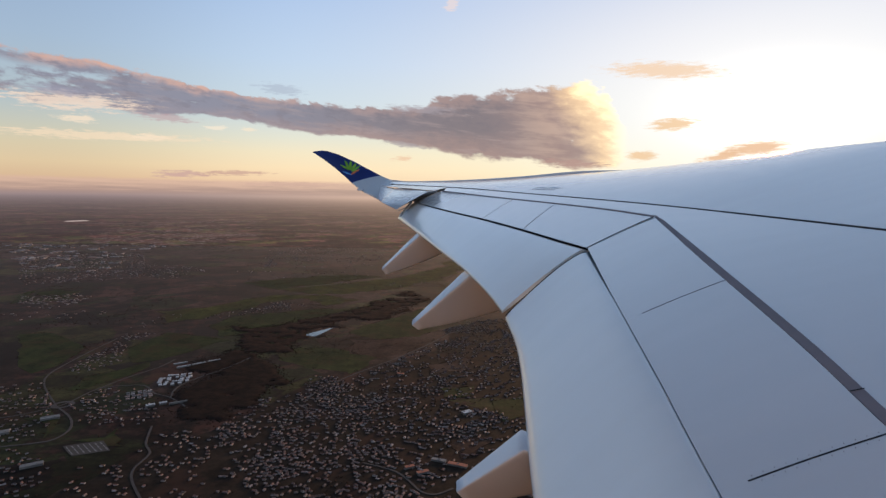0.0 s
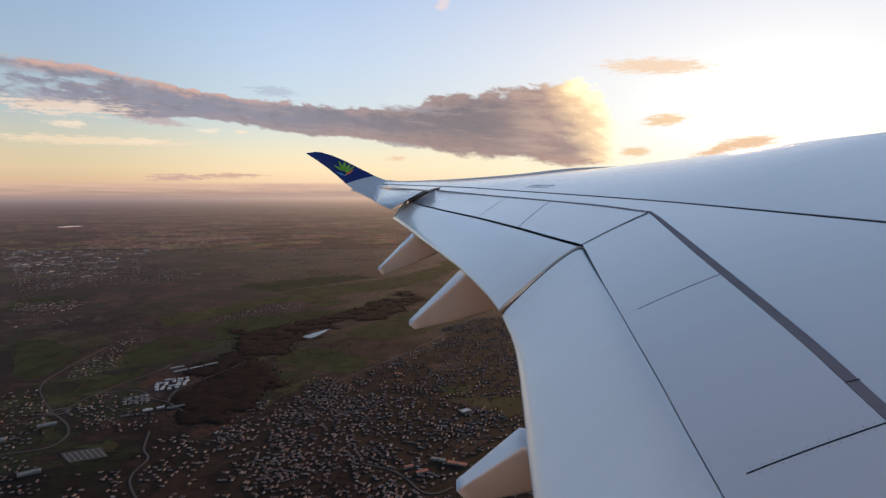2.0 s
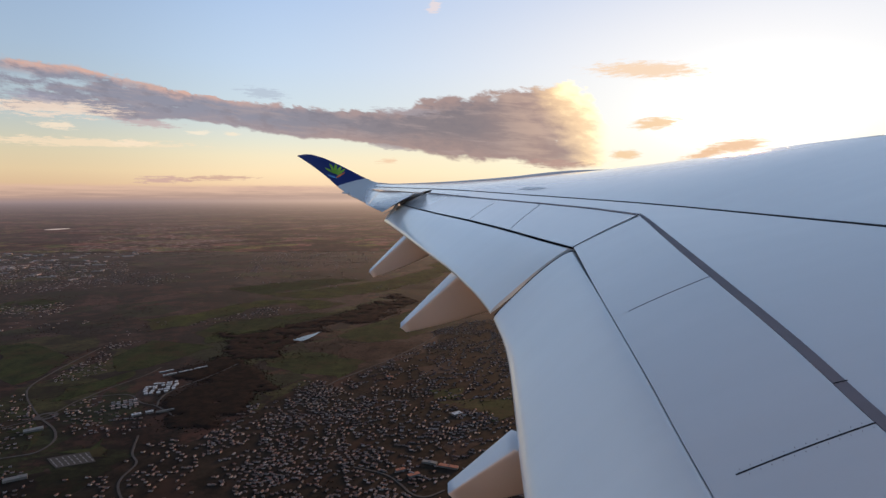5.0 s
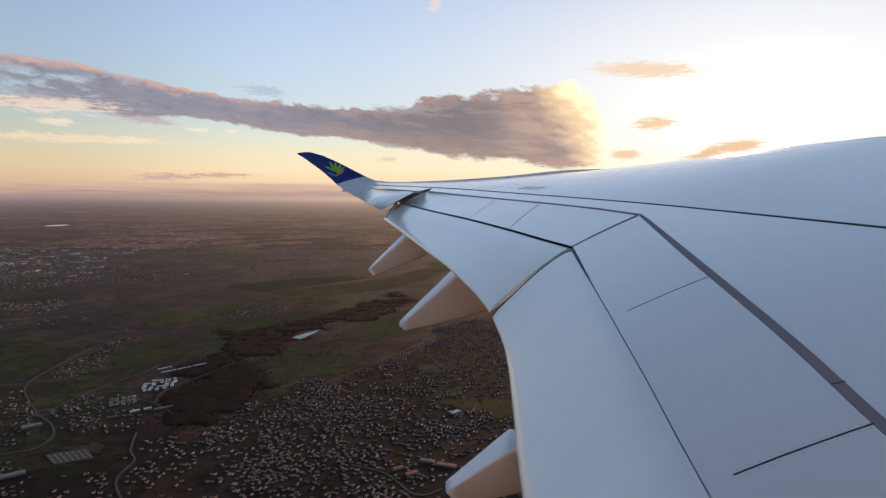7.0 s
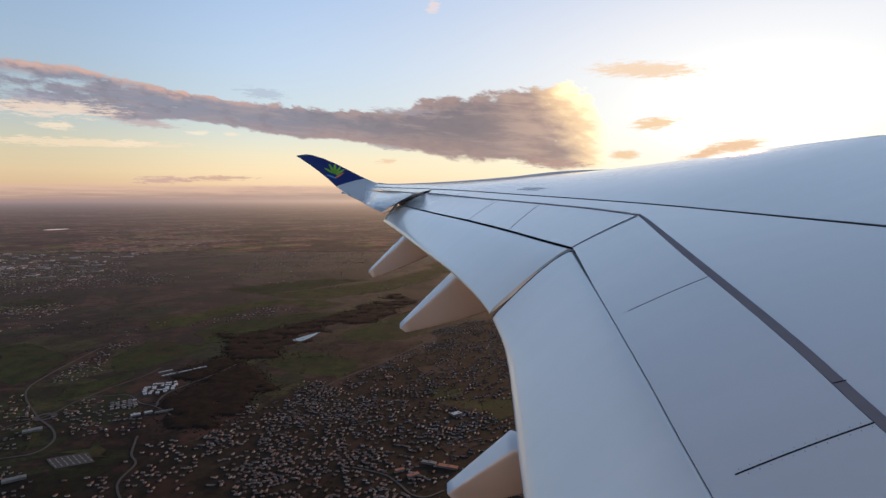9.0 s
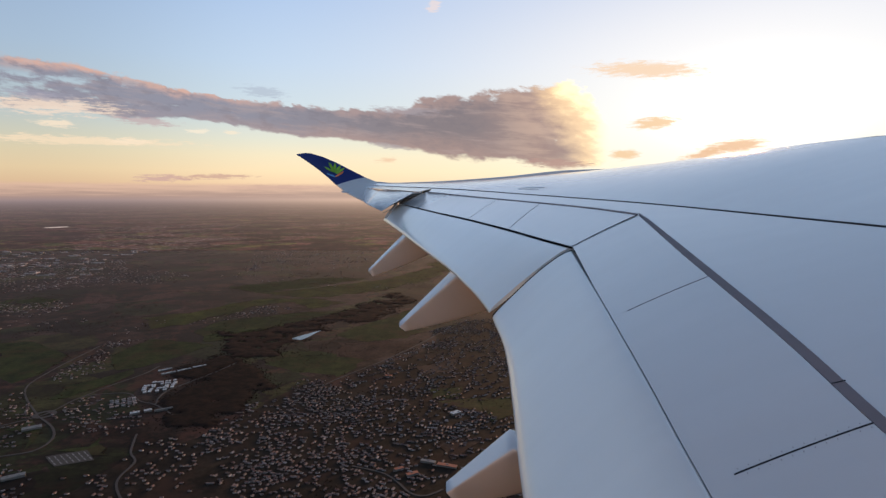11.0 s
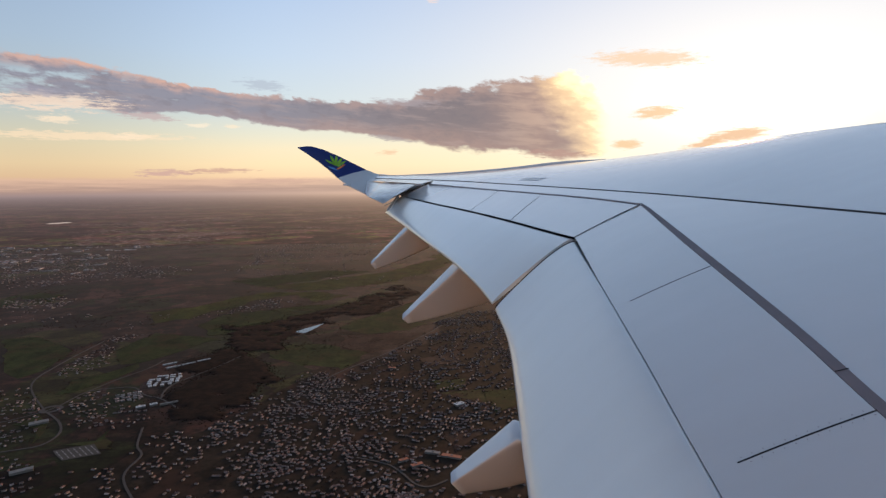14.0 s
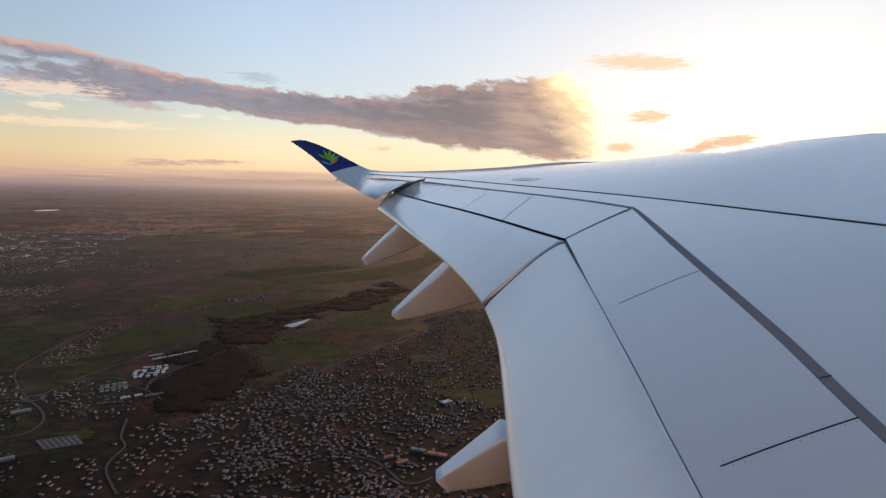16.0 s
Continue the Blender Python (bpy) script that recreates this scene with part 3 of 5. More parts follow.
CREST = [(8.444, 10.98, 1.186), (8.083, 11.50, 1.159), (7.484, 12.37, 1.106), (6.788, 13.37, 1.018), (5.965, 14.56, 0.928), (5.396, 15.38, 0.869), (4.409, 16.81, 0.792), (3.776, 17.72, 0.759), (2.276, 19.89, 0.663), (0.354, 22.66, 0.607), (-2.194, 26.35, 0.635), (-2.966, 27.46, 0.684)]
SLAT = [(5.258, 16.88, 0.855), (3.966, 18.63, 0.881), (2.377, 20.79, 0.771), (0.367, 23.52, 0.700), (-1.669, 26.29, 0.696), (-2.562, 27.50, 0.724), (-3.10, 27.85, 0.795)]


def at_line(points, y):
    return curve_at(points, y) + EYE_AT


def strip_line(y):
    return at_line(ST_IN, y) if y < 9.53 else at_line(ST_OUT, y)


def crest_line(y):
    p = np.array(curve_at(CREST, max(y, 10.98)))
    if y < 10.98:      # nearer the root the crest runs on straight
        p = p + (y - 10.98) * np.array([-0.655, 1.0, 0.06])
    return p + EYE_AT


def panel_rows(front, rear, ya, yb, za, zb, n, k, bulge=0.0, inset=0.0, lift=0.0):
    """Points from the front line (span ya..yb) back to the rear line (span za..zb)."""
    rows = []
    for i in range(n + 1):
        s, r = i / n, []
        for j in range(k + 1):
            w = j / k
            a, b = front(ya + (yb - ya) * w), rear(za + (zb - za) * w)
            d = (b - a) / max(np.linalg.norm(b - a), 1e-6)
            a2, b2 = a + d * inset, b - d * inset
            p = a2 + (b2 - a2) * s
            p[2] += 4 * bulge * s * (1 - s) + lift
            r.append(p)
        rows.append(r)
    return rows


wing = tagged(new("aircraft_wing"), "long white airliner wing with lowered flaps and a blue upturned tip", "aircraft wing")
wing.location = (3.0, 0.0, 0.0)


def wing_slab(name, rows, mat, thick=0.03, label="", soft=True, taper=1.0, parent=None):
    ob = slab(name, rows, mat, None, thick, label, soft, taper)
    ob.parent = parent or wing
    ob.matrix_parent_inverse = Matrix.Translation((-3.0, 0, 0)) if parent is None else Matrix.Identity(4)
    return ob


def ff_line(y):
    return at_line(FF_IN, y) if y < 9.51 else at_line(FF_OUT, y)


def black_line(y):
    return at_line(BLACK, y)


# skins
SPAN0, GAP = -1.9, 0.005
wing_slab("forward_skin", panel_rows(crest_line, black_line, SPAN0, 27.5, SPAN0, 27.5, 10, 60, 0.05, 0.0), WHITE, 0.012, "white painted skin ahead of the black joint")
middle_skin = wing_slab("middle_skin", panel_rows(black_line, lambda y: strip_line(y) + np.array([0.12 if y < 9.6 else 0.05, 0, 0.012]), SPAN0, 20.6, SPAN0, 20.0, 5, 70, 0.0, 0.0), WHITE, 0.012, "white painted skin between joint and grey seal")
def fair_in(ob, inner, outer):
    """Shade a skin as one smooth curve with its neighbours: its rise forwards at the root and far out."""
    fair, half = [], len(ob.data.vertices) // 2      # the upper face comes first
    for v in ob.data.vertices:
        rise = float(np.interp(v.co.y, [0, 9, 20], [inner, (inner + outer) / 2, outer]))
        up = Vector((-rise, -float(np.interp(v.co.y, [0, 9, 20], [0.21, 0.19, 0.15])), 1.0)).normalized()
        fair.append(up if v.index < half else -up)
    ob.data.normals_split_custom_set_from_vertices(fair)
    return ob


fair_in(middle_skin, 0.33, 0.25)
# leading edge, rolling over and under
def nose(y, k):
    c = crest_line(y)
    size = float(np.interp(y, [0, 10, 20, 28], [1.5, 1.25, 0.8, 0.35]))
    a = radians(k)
    return c + np.array([size * math.sin(a), size * 0.5 * math.sin(a), -0.42 * size * (1 - math.cos(a))])
nose_rows = [[nose(SPAN0 + (27.5 - SPAN0) * j / 50, k) for j in range(51)] for k in (170, 140, 110, 85, 60, 40, 20, 0)]
wing_slab("leading_edge", nose_rows, WHITE, 0.02, "rounded white leading edge")
slat_rows = [[at_line(SLAT, 15.6 + 12.2 * j / 40) + np.array(o) * float(np.interp(j, [0, 40], [1.0, 0.5])) for j in range(41)] for o in ((0.45, 0.2, -0.30), (0.25, 0.12, -0.08), (0, 0, 0), (-0.10, -0.05, -0.03), (-0.18, -0.08, -0.14), (-0.22, -0.10, -0.30))]
wing_slab("slat", slat_rows, METAL, 0.03, "lowered grey leading edge slat")
# underside
def low_line(y):
    return nose(y, 170)
wing_slab("lower_skin", panel_rows(low_line, lambda y: ff_line(y) + np.array([0.15, 0, -0.35]), SPAN0, 26.4, SPAN0, 21.3, 6, 40, -0.12, 0.0), WHITE, 0.03, "white underside skin")
# dark sheets added beneath the moving panels, standing for the shade in the gaps
wing_slab("gap_shade_sheet", panel_rows(lambda y: strip_line(y) + np.array([0.3, 0, 0.0]), lambda y: ff_line(y) + np.array([0.05, 0, -0.04]), SPAN0, 9.52, SPAN0, 9.45, 3, 30, 0.0, 0.0, -0.06), DARK, 0.03, "dark sheet painted in for the shade under the spoilers")
wing_slab("gap_shade_sheet", panel_rows(lambda y: strip_line(y) + np.array([0.3, 0, 0.0]), lambda y: ff_line(y) + np.array([-0.10, 0, -0.12]), 9.56, 19.6, 9.6, 20.6, 3, 40, 0.0, 0.0, -0.05), DARK, 0.03, "dark sheet painted in for the shade under the spoilers")
# grey seal, inner and outer runs
wing_slab("seal_strip", panel_rows(lambda y: strip_line(y) + np.array([0.115, 0.0, 0.016]), strip_line, SPAN0, 9.66, SPAN0, 9.50, 1, 40, 0.0, 0.0, 0.004), SEAL, 0.02, "dark grey rubber seal", False)
wing_slab("seal_strip", panel_rows(lambda y: strip_line(y) + np.array([0.055, 0.02, 0.012]), lambda y: strip_line(y) + np.array([-0.01, 0, 0]), 9.58, 20.1, 9.56, 20.0, 1, 40, 0.0, 0.0, 0.004), SEAL, 0.02, "dark grey rubber seal", False)
# black joint over the skin
wing_slab("skin_joint", panel_rows(lambda y: black_line(y) + np.array([float(np.interp(y, [2, 10, 27], [0.035, 0.026, 0.012])), 0, 0.018]), lambda y: black_line(y) + np.array([-0.016, 0, 0.002]), SPAN0, 27.2, SPAN0, 27.2, 1, 70, 0.0, 0.0, 0.002), DARK, 0.006, "black sealant joint", False)

# spoilers, inner pair and outer three, then the fixed panel at the root
INNER_SPAN = [(SPAN0, 4.19, SPAN0, 4.19), (4.19, 6.93, 4.19, 6.955), (6.938, 9.528, 6.961, 9.508)]


def eased(points, lift):
    """A line of the inner run that rises gently to meet the outer run."""
    def line(y):
        k = min(1.0, max(0.0, (y - 7.6) / 1.9))
        return at_line(points, y) + np.array([0, 0, lift * k * k * (3 - 2 * k)])
    return line


EASED_STRIP, EASED_REAR = eased(ST_IN, 0.036), eased(FF_IN, 0.055)
for q, (a, b, c, d) in enumerate(INNER_SPAN):
    fair_in(wing_slab("spoiler" if q else "root_panel", panel_rows(EASED_STRIP, EASED_REAR, a, b, c, d, 6, 14, 0.015, GAP), WHITE, 0.014, "smooth white spoiler panel" if q else "white root panel with a riveted edge"), 0.38, 0.36)
for a, b, c, d in [(9.530, 12.57, 9.510, 11.99), (12.60, 14.60, 12.02, 14.36), (14.63, 20.08, 14.39, 21.42)]:
    fair_in(wing_slab("spoiler", panel_rows(lambda y: at_line(ST_OUT, y), lambda y: at_line(FF_OUT, y), a, b, c, d, 5, 20, 0.012, GAP), WHITE, 0.010, "smooth white spoiler panel"), 0.34, 0.30)
# riveted edge of the root panel
def on_root(s, off):
    a, b = strip_line(4.19), ff_line(4.19)
    p = a + (b - a) * s
    p[2] += 4 * 0.015 * s * (1 - s)
    return p + np.array([0, off, off * 0.26])
seam_rows = [[on_root(0.0 + 0.83 * i / 6, -0.006) + np.array([0, 0, 0.004]), on_root(0.0 + 0.83 * i / 6, 0.006) + np.array([0, 0, 0.004])] for i in range(7)]
wing_slab("edge_seam", seam_rows, DARK, 0.004, "black riveted panel seam", False)
rivet_mesh = None
for side in (-1, 1):
    for i in range(12):
        p = on_root(0.03 + 0.80 * (i + 0.5 * (side > 0)) / 12, 0.034 * side)
        if rivet_mesh is None:
            bm = bmesh.new()
            bmesh.ops.create_cone(bm, cap_ends=True, segments=8, radius1=0.0045, radius2=0.003, depth=0.003)
            rivet_mesh = bpy.data.meshes.new("rivet")
            bm.to_mesh(rivet_mesh)
            bm.free()
            rivet_mesh.materials.append(SEAL)
        rv = new("rivet", rivet_mesh)
        rv.parent = wing
        rv.matrix_parent_inverse = Matrix.Translation((-3.0, 0, 0))
        rv.location = Vector(p) + Vector((0, 0, 0.003))
        rv.rotation_euler = (0.26, -0.38, 0)

# thin seam between the two inner spoilers, a joint in the seal, and a faded marking
def on_inner(y, s):
    a, b = strip_line(y), ff_line(y + 0.02)
    p = a + (b - a) * s
    p[2] += 4 * 0.015 * s * (1 - s) + 0.003
    return p
wing_slab("panel_seam", [[on_inner(6.930, 0.84 * i / 6), on_inner(6.942, 0.84 * i / 6)] for i in range(7)], SEAM, 0.003, "thin grey seam between spoiler panels", False)
def on_turn(s, off):
    a, b = at_line(ST_OUT, 9.53), at_line(FF_OUT, 9.51)
    return a + (b - a) * s + np.array([0, off, 0.06 * s * (1 - s) + 0.005])
wing_slab("panel_joint", [[on_turn(i / 8, -0.012), on_turn(i / 8, 0.012)] for i in range(9)], DARK, 0.004, "black joint where the spoilers turn", False)
wing_slab("seal_joint", [[strip_line(4.66) + np.array([-0.005, k, 0.012 + 0.26 * k]), strip_line(4.66) + np.array([0.125, k + 0.02, 0.032 + 0.26 * k])] for k in (0.0, 0.008)], DARK, 0.004, "black joint across the seal", False)
def on_front(y, s):
    a, b = black_line(y), crest_line(y)
    return a + (b - a) * s + np.array([0, 0, 0.05 * 4 * s * (1 - s) + 0.004])
for k in range(2):
    wing_slab("marking_bar", [[on_front(15.1 + 0.9 * j / 4, 0.12 + 0.05 * k), on_front(15.1 + 0.9 * j / 4, 0.145 + 0.05 * k)] for j in range(5)], MARK, 0.003, "faded grey stencilled bar", False)

# flaps: convex, with a rounded trailing edge
def flap_rows(front, rear, ya, yb, za, zb, n, k, bulge, droop=0.0, lip=0.0):
    """droop: how far the nose rolls under the panel ahead of it; lip: how far the tail rolls down."""
    steps = [0.0, 0.008, 0.02, 0.04, 0.065, 0.10] + [0.10 + 0.82 * i / n for i in range(1, n + 1)] + [0.94, 0.96, 0.98, 0.992, 1.0]
    rows = []
    for s in steps:
        r = []
        for j in range(k + 1):
            a, b = front(ya + (yb - ya) * j / k), rear(za + (zb - za) * j / k)
            p = a + (b - a) * s
            p[2] += bulge * math.sin(math.pi * s ** 0.68) - droop * max(0.0, 1 - s / 0.10) ** 2 - lip * max(0.0, (s - 0.92) / 0.08) ** 2
            r.append(p)
        rows.append(r)
    tuck = [[q + np.array([0.16, 0, -0.05]) for q in rows[0]], [q + np.array([0.06, 0, -0.012]) for q in rows[0]]] if droop else []
    return tuck + rows + [[q + np.array([-0.006, 0, -0.02]) for q in rows[-1]]]
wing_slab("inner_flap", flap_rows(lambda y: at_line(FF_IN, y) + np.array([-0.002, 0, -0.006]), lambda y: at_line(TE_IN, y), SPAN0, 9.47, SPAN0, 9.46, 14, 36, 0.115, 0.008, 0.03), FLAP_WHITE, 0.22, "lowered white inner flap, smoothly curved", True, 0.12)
# black strip added where the gap between the two flaps lies in shade
wing_slab("flap_end_shade_strip", flap_rows(lambda y: at_line(FF_IN, y) + np.array([-0.004, 0, 0.0]), lambda y: at_line(TE_IN, y) + np.array([0, 0, 0.012]), 9.464, 9.480, 9.454, 9.470, 16, 1, 0.115), DARK, 0.03, "black strip painted in for the shaded gap beside the inner flap", False)
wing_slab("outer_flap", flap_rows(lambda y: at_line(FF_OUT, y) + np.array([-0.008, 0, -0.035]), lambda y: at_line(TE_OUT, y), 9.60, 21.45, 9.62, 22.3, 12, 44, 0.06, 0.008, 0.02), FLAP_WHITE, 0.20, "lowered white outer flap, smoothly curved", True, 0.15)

# ailerons and the fixed tip
A = lambda x, y, z: np.array([x, y, z]) + EYE_AT
def quad_rows(p00, p01, p10, p11, n, k, bulge=0.0):
    rows = []
    for i in range(n + 1):
        s = i / n
        rows.append([(p00 * (1 - j / k) + p01 * (j / k)) * (1 - s) + (p10 * (1 - j / k) + p11 * (j / k)) * s + np.array([0, 0, 4 * bulge * s * (1 - s)]) for j in range(k + 1)])
    return rows
fair_in(wing_slab("aileron", quad_rows(A(-0.98, 20.52, 0.185), A(-2.62, 24.6, 0.345), A(-2.218, 21.188, -0.489), A(-2.790, 21.454, -0.233), 5, 8, 0.015), WHITE, 0.015, "white inner aileron"), 0.32, 0.32)
fair_in(wing_slab("aileron", quad_rows(A(-2.65, 24.64, 0.347), A(-3.49, 26.3, 0.445), A(-2.816, 21.490, -0.229), A(-3.142, 22.898, -0.110), 5, 8, 0.015), WHITE, 0.015, "white outer aileron"), 0.32, 0.32)
wing_slab("tip_skin", panel_rows(black_line, lambda w: A(-0.80, 20.35, 0.215) + (A(-3.46, 26.32, 0.46) - A(-0.80, 20.35, 0.215)) * (w - 20.35) / 5.97, 20.55, 27.4, 20.35, 26.32, 4, 16, 0.0), WHITE, 0.012, "white skin ahead of the ailerons")
# grey plate filling the gap, its colour standing for the shade in there
wing_slab("flap_end_gap_shade", quad_rows(A(-0.48, 19.98, 0.175), A(-0.64, 20.16, 0.165), A(-1.46, 21.3, -0.30), A(-2.32, 22.5, -0.60), 2, 4), MARK, 0.012, "grey plate painted in for the shaded gap at the flap end", False)
wing_slab("gap_lip", quad_rows(A(-0.62, 20.15, 0.215), A(-0.98, 20.50, 0.185), A(-1.836, 22.185, -0.245), A(-2.377, 22.950, -0.479), 2, 4), WHITE, 0.015, "thin white lip beside the flap end")

wing_slab("flap_bracket", quad_rows(A(-1.62, 21.25, -0.20), A(-1.70, 21.45, -0.18), A(-2.05, 21.30, -0.72), A(-2.12, 21.42, -0.72), 3, 2), MARK, 0.06, "grey bracket at the flap end", False)
wing_slab("tail_horn", quad_rows(A(-4.45, 27.2, 0.26), A(-4.40, 27.35, 0.33), A(-4.75, 27.2, 0.30), A(-4.72, 27.3, 0.33), 2, 2), WHITE, 0.05, "small pale horn on the tip's rear edge", False)

# upturned tip: front and rear edges, from the wing outwards and up
WL_FRONT = [(-3.057, 27.55, 0.767), (-3.210, 27.70, 0.797), (-3.728, 28.10, 0.999), (-4.482, 28.50, 1.371), (-5.254, 28.90, 1.752), (-6.024, 29.20, 2.078), (-6.641, 29.40, 2.259), (-6.954, 29.50, 2.294), (-7.286, 29.55, 2.252)]
WL_REAR = [(-3.600, 26.30, -0.127), (-4.492, 27.30, 0.240), (-5.084, 27.90, 0.626), (-5.591, 28.40, 1.024), (-6.148, 28.80, 1.430), (-6.723, 29.10, 1.810), (-7.210, 29.35, 2.109), (-7.391, 29.50, 2.190), (-7.432, 29.55, 2.222)]
def tip_at(s, t):
    """s from the wing to the very tip, t from the front edge to the rear."""
    q = s * (len(WL_FRONT) - 1)
    i = min(int(q), len(WL_FRONT) - 2)
    f = q - i
    a = np.array(WL_FRONT[i]) * (1 - f) + np.array(WL_FRONT[i + 1]) * f
    b = np.array(WL_REAR[i]) * (1 - f) + np.array(WL_REAR[i + 1]) * f
    n = np.array([0.0, -0.6, 0.8])
    return a * (1 - t) + b * t + n * 0.18 * t * (1 - t) * (1 - 0.7 * s) + EYE_AT
winglet = wing_slab("winglet", [[tip_at(s / 24, t / 8) for t in range(9)] for s in range(0, 7)], WHITE, 0.05, "upturned curved wing tip")
wing_slab("winglet_tip", [[tip_at(s / 24, t / 8) for t in range(9)] for s in range(6, 25)], BLUE, 0.05, "deep blue painted end of the wing tip", True, 0.3)
wing_slab("tip_root", [[tip_at(0, t / 6) for t in range(7)], [(at_line(BLACK, 27.3) * (1 - t / 6) + A(-3.54, 26.1, -0.12) * (t / 6)) for t in range(7)], ], WHITE, 0.05, "white skin where the tip begins")

def petal(name, base, end, width, mat, label):
    """A leaf on the blue paint, from base to end, each given as (s, t)."""
    rows, off = [], np.array([0, -0.012, 0.018])
    along = tip_at(*end) - tip_at(*base)
    side = np.cross(along, np.array([0.3, -0.75, 0.6]))
    side = side / np.linalg.norm(side)
    for i in range(11):
        u = i / 10
        p = tip_at(base[0] + (end[0] - base[0]) * u, base[1] + (end[1] - base[1]) * u) + off
        w = width * math.sin(math.pi * (0.05 + 0.94 * u) ** 0.9) ** 0.75
        rows.append([p - side * w, p, p + side * w])
    return wing_slab(name, rows, mat, 0.006, label)
for leaf, wide in (((0.50, 0.70), 0.06), ((0.528, 0.28), 0.08), ((0.502, 0.09), 0.09), ((0.455, 0.07), 0.082), ((0.415, 0.08), 0.06)):
    petal("emblem_leaf", (0.385 + 0.25 * (leaf[0] - 0.46), 0.64), leaf, wide, GREEN, "lime green leaf shape")
petal("emblem_stroke", (0.345, 0.78), (0.375, 0.30), 0.05, ORANGE, "orange curved stroke")
petal("emblem_stroke", (0.415, 0.92), (0.335, 0.78), 0.055, SKY_BLUE, "light blue curved stroke")

# flap track fairings: tapered pods under the flaps
def fairing(y, top_front, low_front, tip_top, tip_low, width, ahead, lean=0.1):
    """Side outline given as (x, z) from the eye; a rounded box section that narrows to the tail."""
    rings = []
    N = 14
    for i in range(N + 1):
        s = i / N
        e = s ** 1.15
        x = top_front[0] + ahead + (tip_top[0] - top_front[0] - ahead) * s
        k = (x - tip_top[0]) / (top_front[0] - tip_top[0])
        zt = tip_top[1] + (top_front[1] - tip_top[1]) * k
        f, r = (curve_at(FF_IN, y), curve_at(TE_IN, y)) if y < 9.5 else (curve_at(FF_OUT, y), curve_at(TE_OUT, y))
        zt = zt if x < r[0] - 0.03 else min(zt, r[2] + (f[2] - r[2]) * (x - r[0]) / (f[0] - r[0]) - 0.10 - 0.14 * min(1, max(0, x - r[0]) / 0.4))
        kl = (x - tip_low[0]) / (low_front[0] - tip_low[0])
        zl = tip_low[1] + (low_front[1] - tip_low[1]) * kl - 0.05 * math.sin(math.pi * s)
        w = width * (1 - 0.62 * e)
        sect = []
        for a in range(20):
            ang = 2 * math.pi * (a + 0.5) / 20
            ca, sa = math.cos(ang), math.sin(ang)
            ex = 0.16
            px = math.copysign(abs(ca) ** ex, ca) * w / 2
            pz = math.copysign(abs(sa) ** ex, sa)
            lower = 1 - 0.35 * max(0, -pz)
            sect.append(np.array([x + 0.07 * s * s * (1 - pz), y + px * lower, (zt + zl) / 2 + pz * (zt - zl) / 2 + lean * px * (0.5 + 0.5 * pz)]) + EYE_AT)
        rings.append(sect)
    verts = [p for r in rings for p in r]
    faces = [(i * 20 + a, i * 20 + (a + 1) % 20, (i + 1) * 20 + (a + 1) % 20, (i + 1) * 20 + a) for i in range(N) for a in range(20)]
    faces += [tuple(range(20)), tuple(range(N * 20 + 19, N * 20 - 1, -1))]
    # tops white, sides warm: how light falls on the pod, painted as two colours
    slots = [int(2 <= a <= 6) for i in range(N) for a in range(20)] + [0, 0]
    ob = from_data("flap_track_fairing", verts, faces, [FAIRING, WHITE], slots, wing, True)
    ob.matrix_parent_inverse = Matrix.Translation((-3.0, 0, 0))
    return tagged(ob, "tapered white fairing, warm light painted on its sides")
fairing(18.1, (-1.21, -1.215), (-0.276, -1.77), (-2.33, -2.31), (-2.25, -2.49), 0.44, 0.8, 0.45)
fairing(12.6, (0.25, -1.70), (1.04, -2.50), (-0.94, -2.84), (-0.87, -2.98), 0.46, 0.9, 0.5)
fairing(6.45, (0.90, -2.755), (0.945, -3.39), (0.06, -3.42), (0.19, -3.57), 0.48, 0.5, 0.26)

# the body of the aircraft behind the eye
def fuselage():
    tilt = radians(6.0)
    verts, faces, N, L = [], [], 48, [-26, -14, -6, 0, 6, 12, 20, 28]
    for l in L:
        for a in range(N):
            ang = 2 * math.pi * a / N
            verts.append(np.array([l * math.cos(tilt), -3.15 + 2.95 * math.cos(ang), -0.7 + l * math.sin(tilt) + 3.0 * math.sin(ang)]) + EYE_AT)
    for i in range(len(L) - 1):
        faces += [(i * N + a, (i + 1) * N + a, (i + 1) * N + (a + 1) % N, i * N + (a + 1) % N) for a in range(N)]
    return tagged(from_data("fuselage", verts, faces, BODY, None, None, True), "white rounded airliner fuselage side", "fuselage", kind="structure")
fuselage()


# ---- the country below ----
def ground_sheet():
    xs = [-6400 + 400 * i for i in range(33)]
    ys = [-4000, -2600, -1400, -600, 0, 500, 900, 1300, 1700, 2100, 2600, 3100, 3700, 4300, LAND_KM * 1000]
    verts = [(x, y, 0) for y in ys for x in xs]
    n = len(xs)
    faces = [(j * n + i, j * n + i + 1, j * n + n + i + 1, j * n + n + i) for j in range(len(ys) - 1) for i in range(n - 1)]
    return tagged(from_data("ground", verts, faces, GROUND), "brown winter countryside with fields and scrub", "ground", kind="structure")
ground_sheet()


def rough_outline(corners, wobble, seed):
    rnd = random.Random(seed)
    pts = []
    for (ax, ay), (bx, by) in zip(corners, corners[1:] + corners[:1]):
        n = max(2, int(math.hypot(bx - ax, by - ay) / 36))
        for i in range(n):
            k = i / n
            pts.append((ax + (bx - ax) * k + rnd.uniform(-wobble, wobble), ay + (by - ay) * k + rnd.uniform(-wobble, wobble)))
    return pts


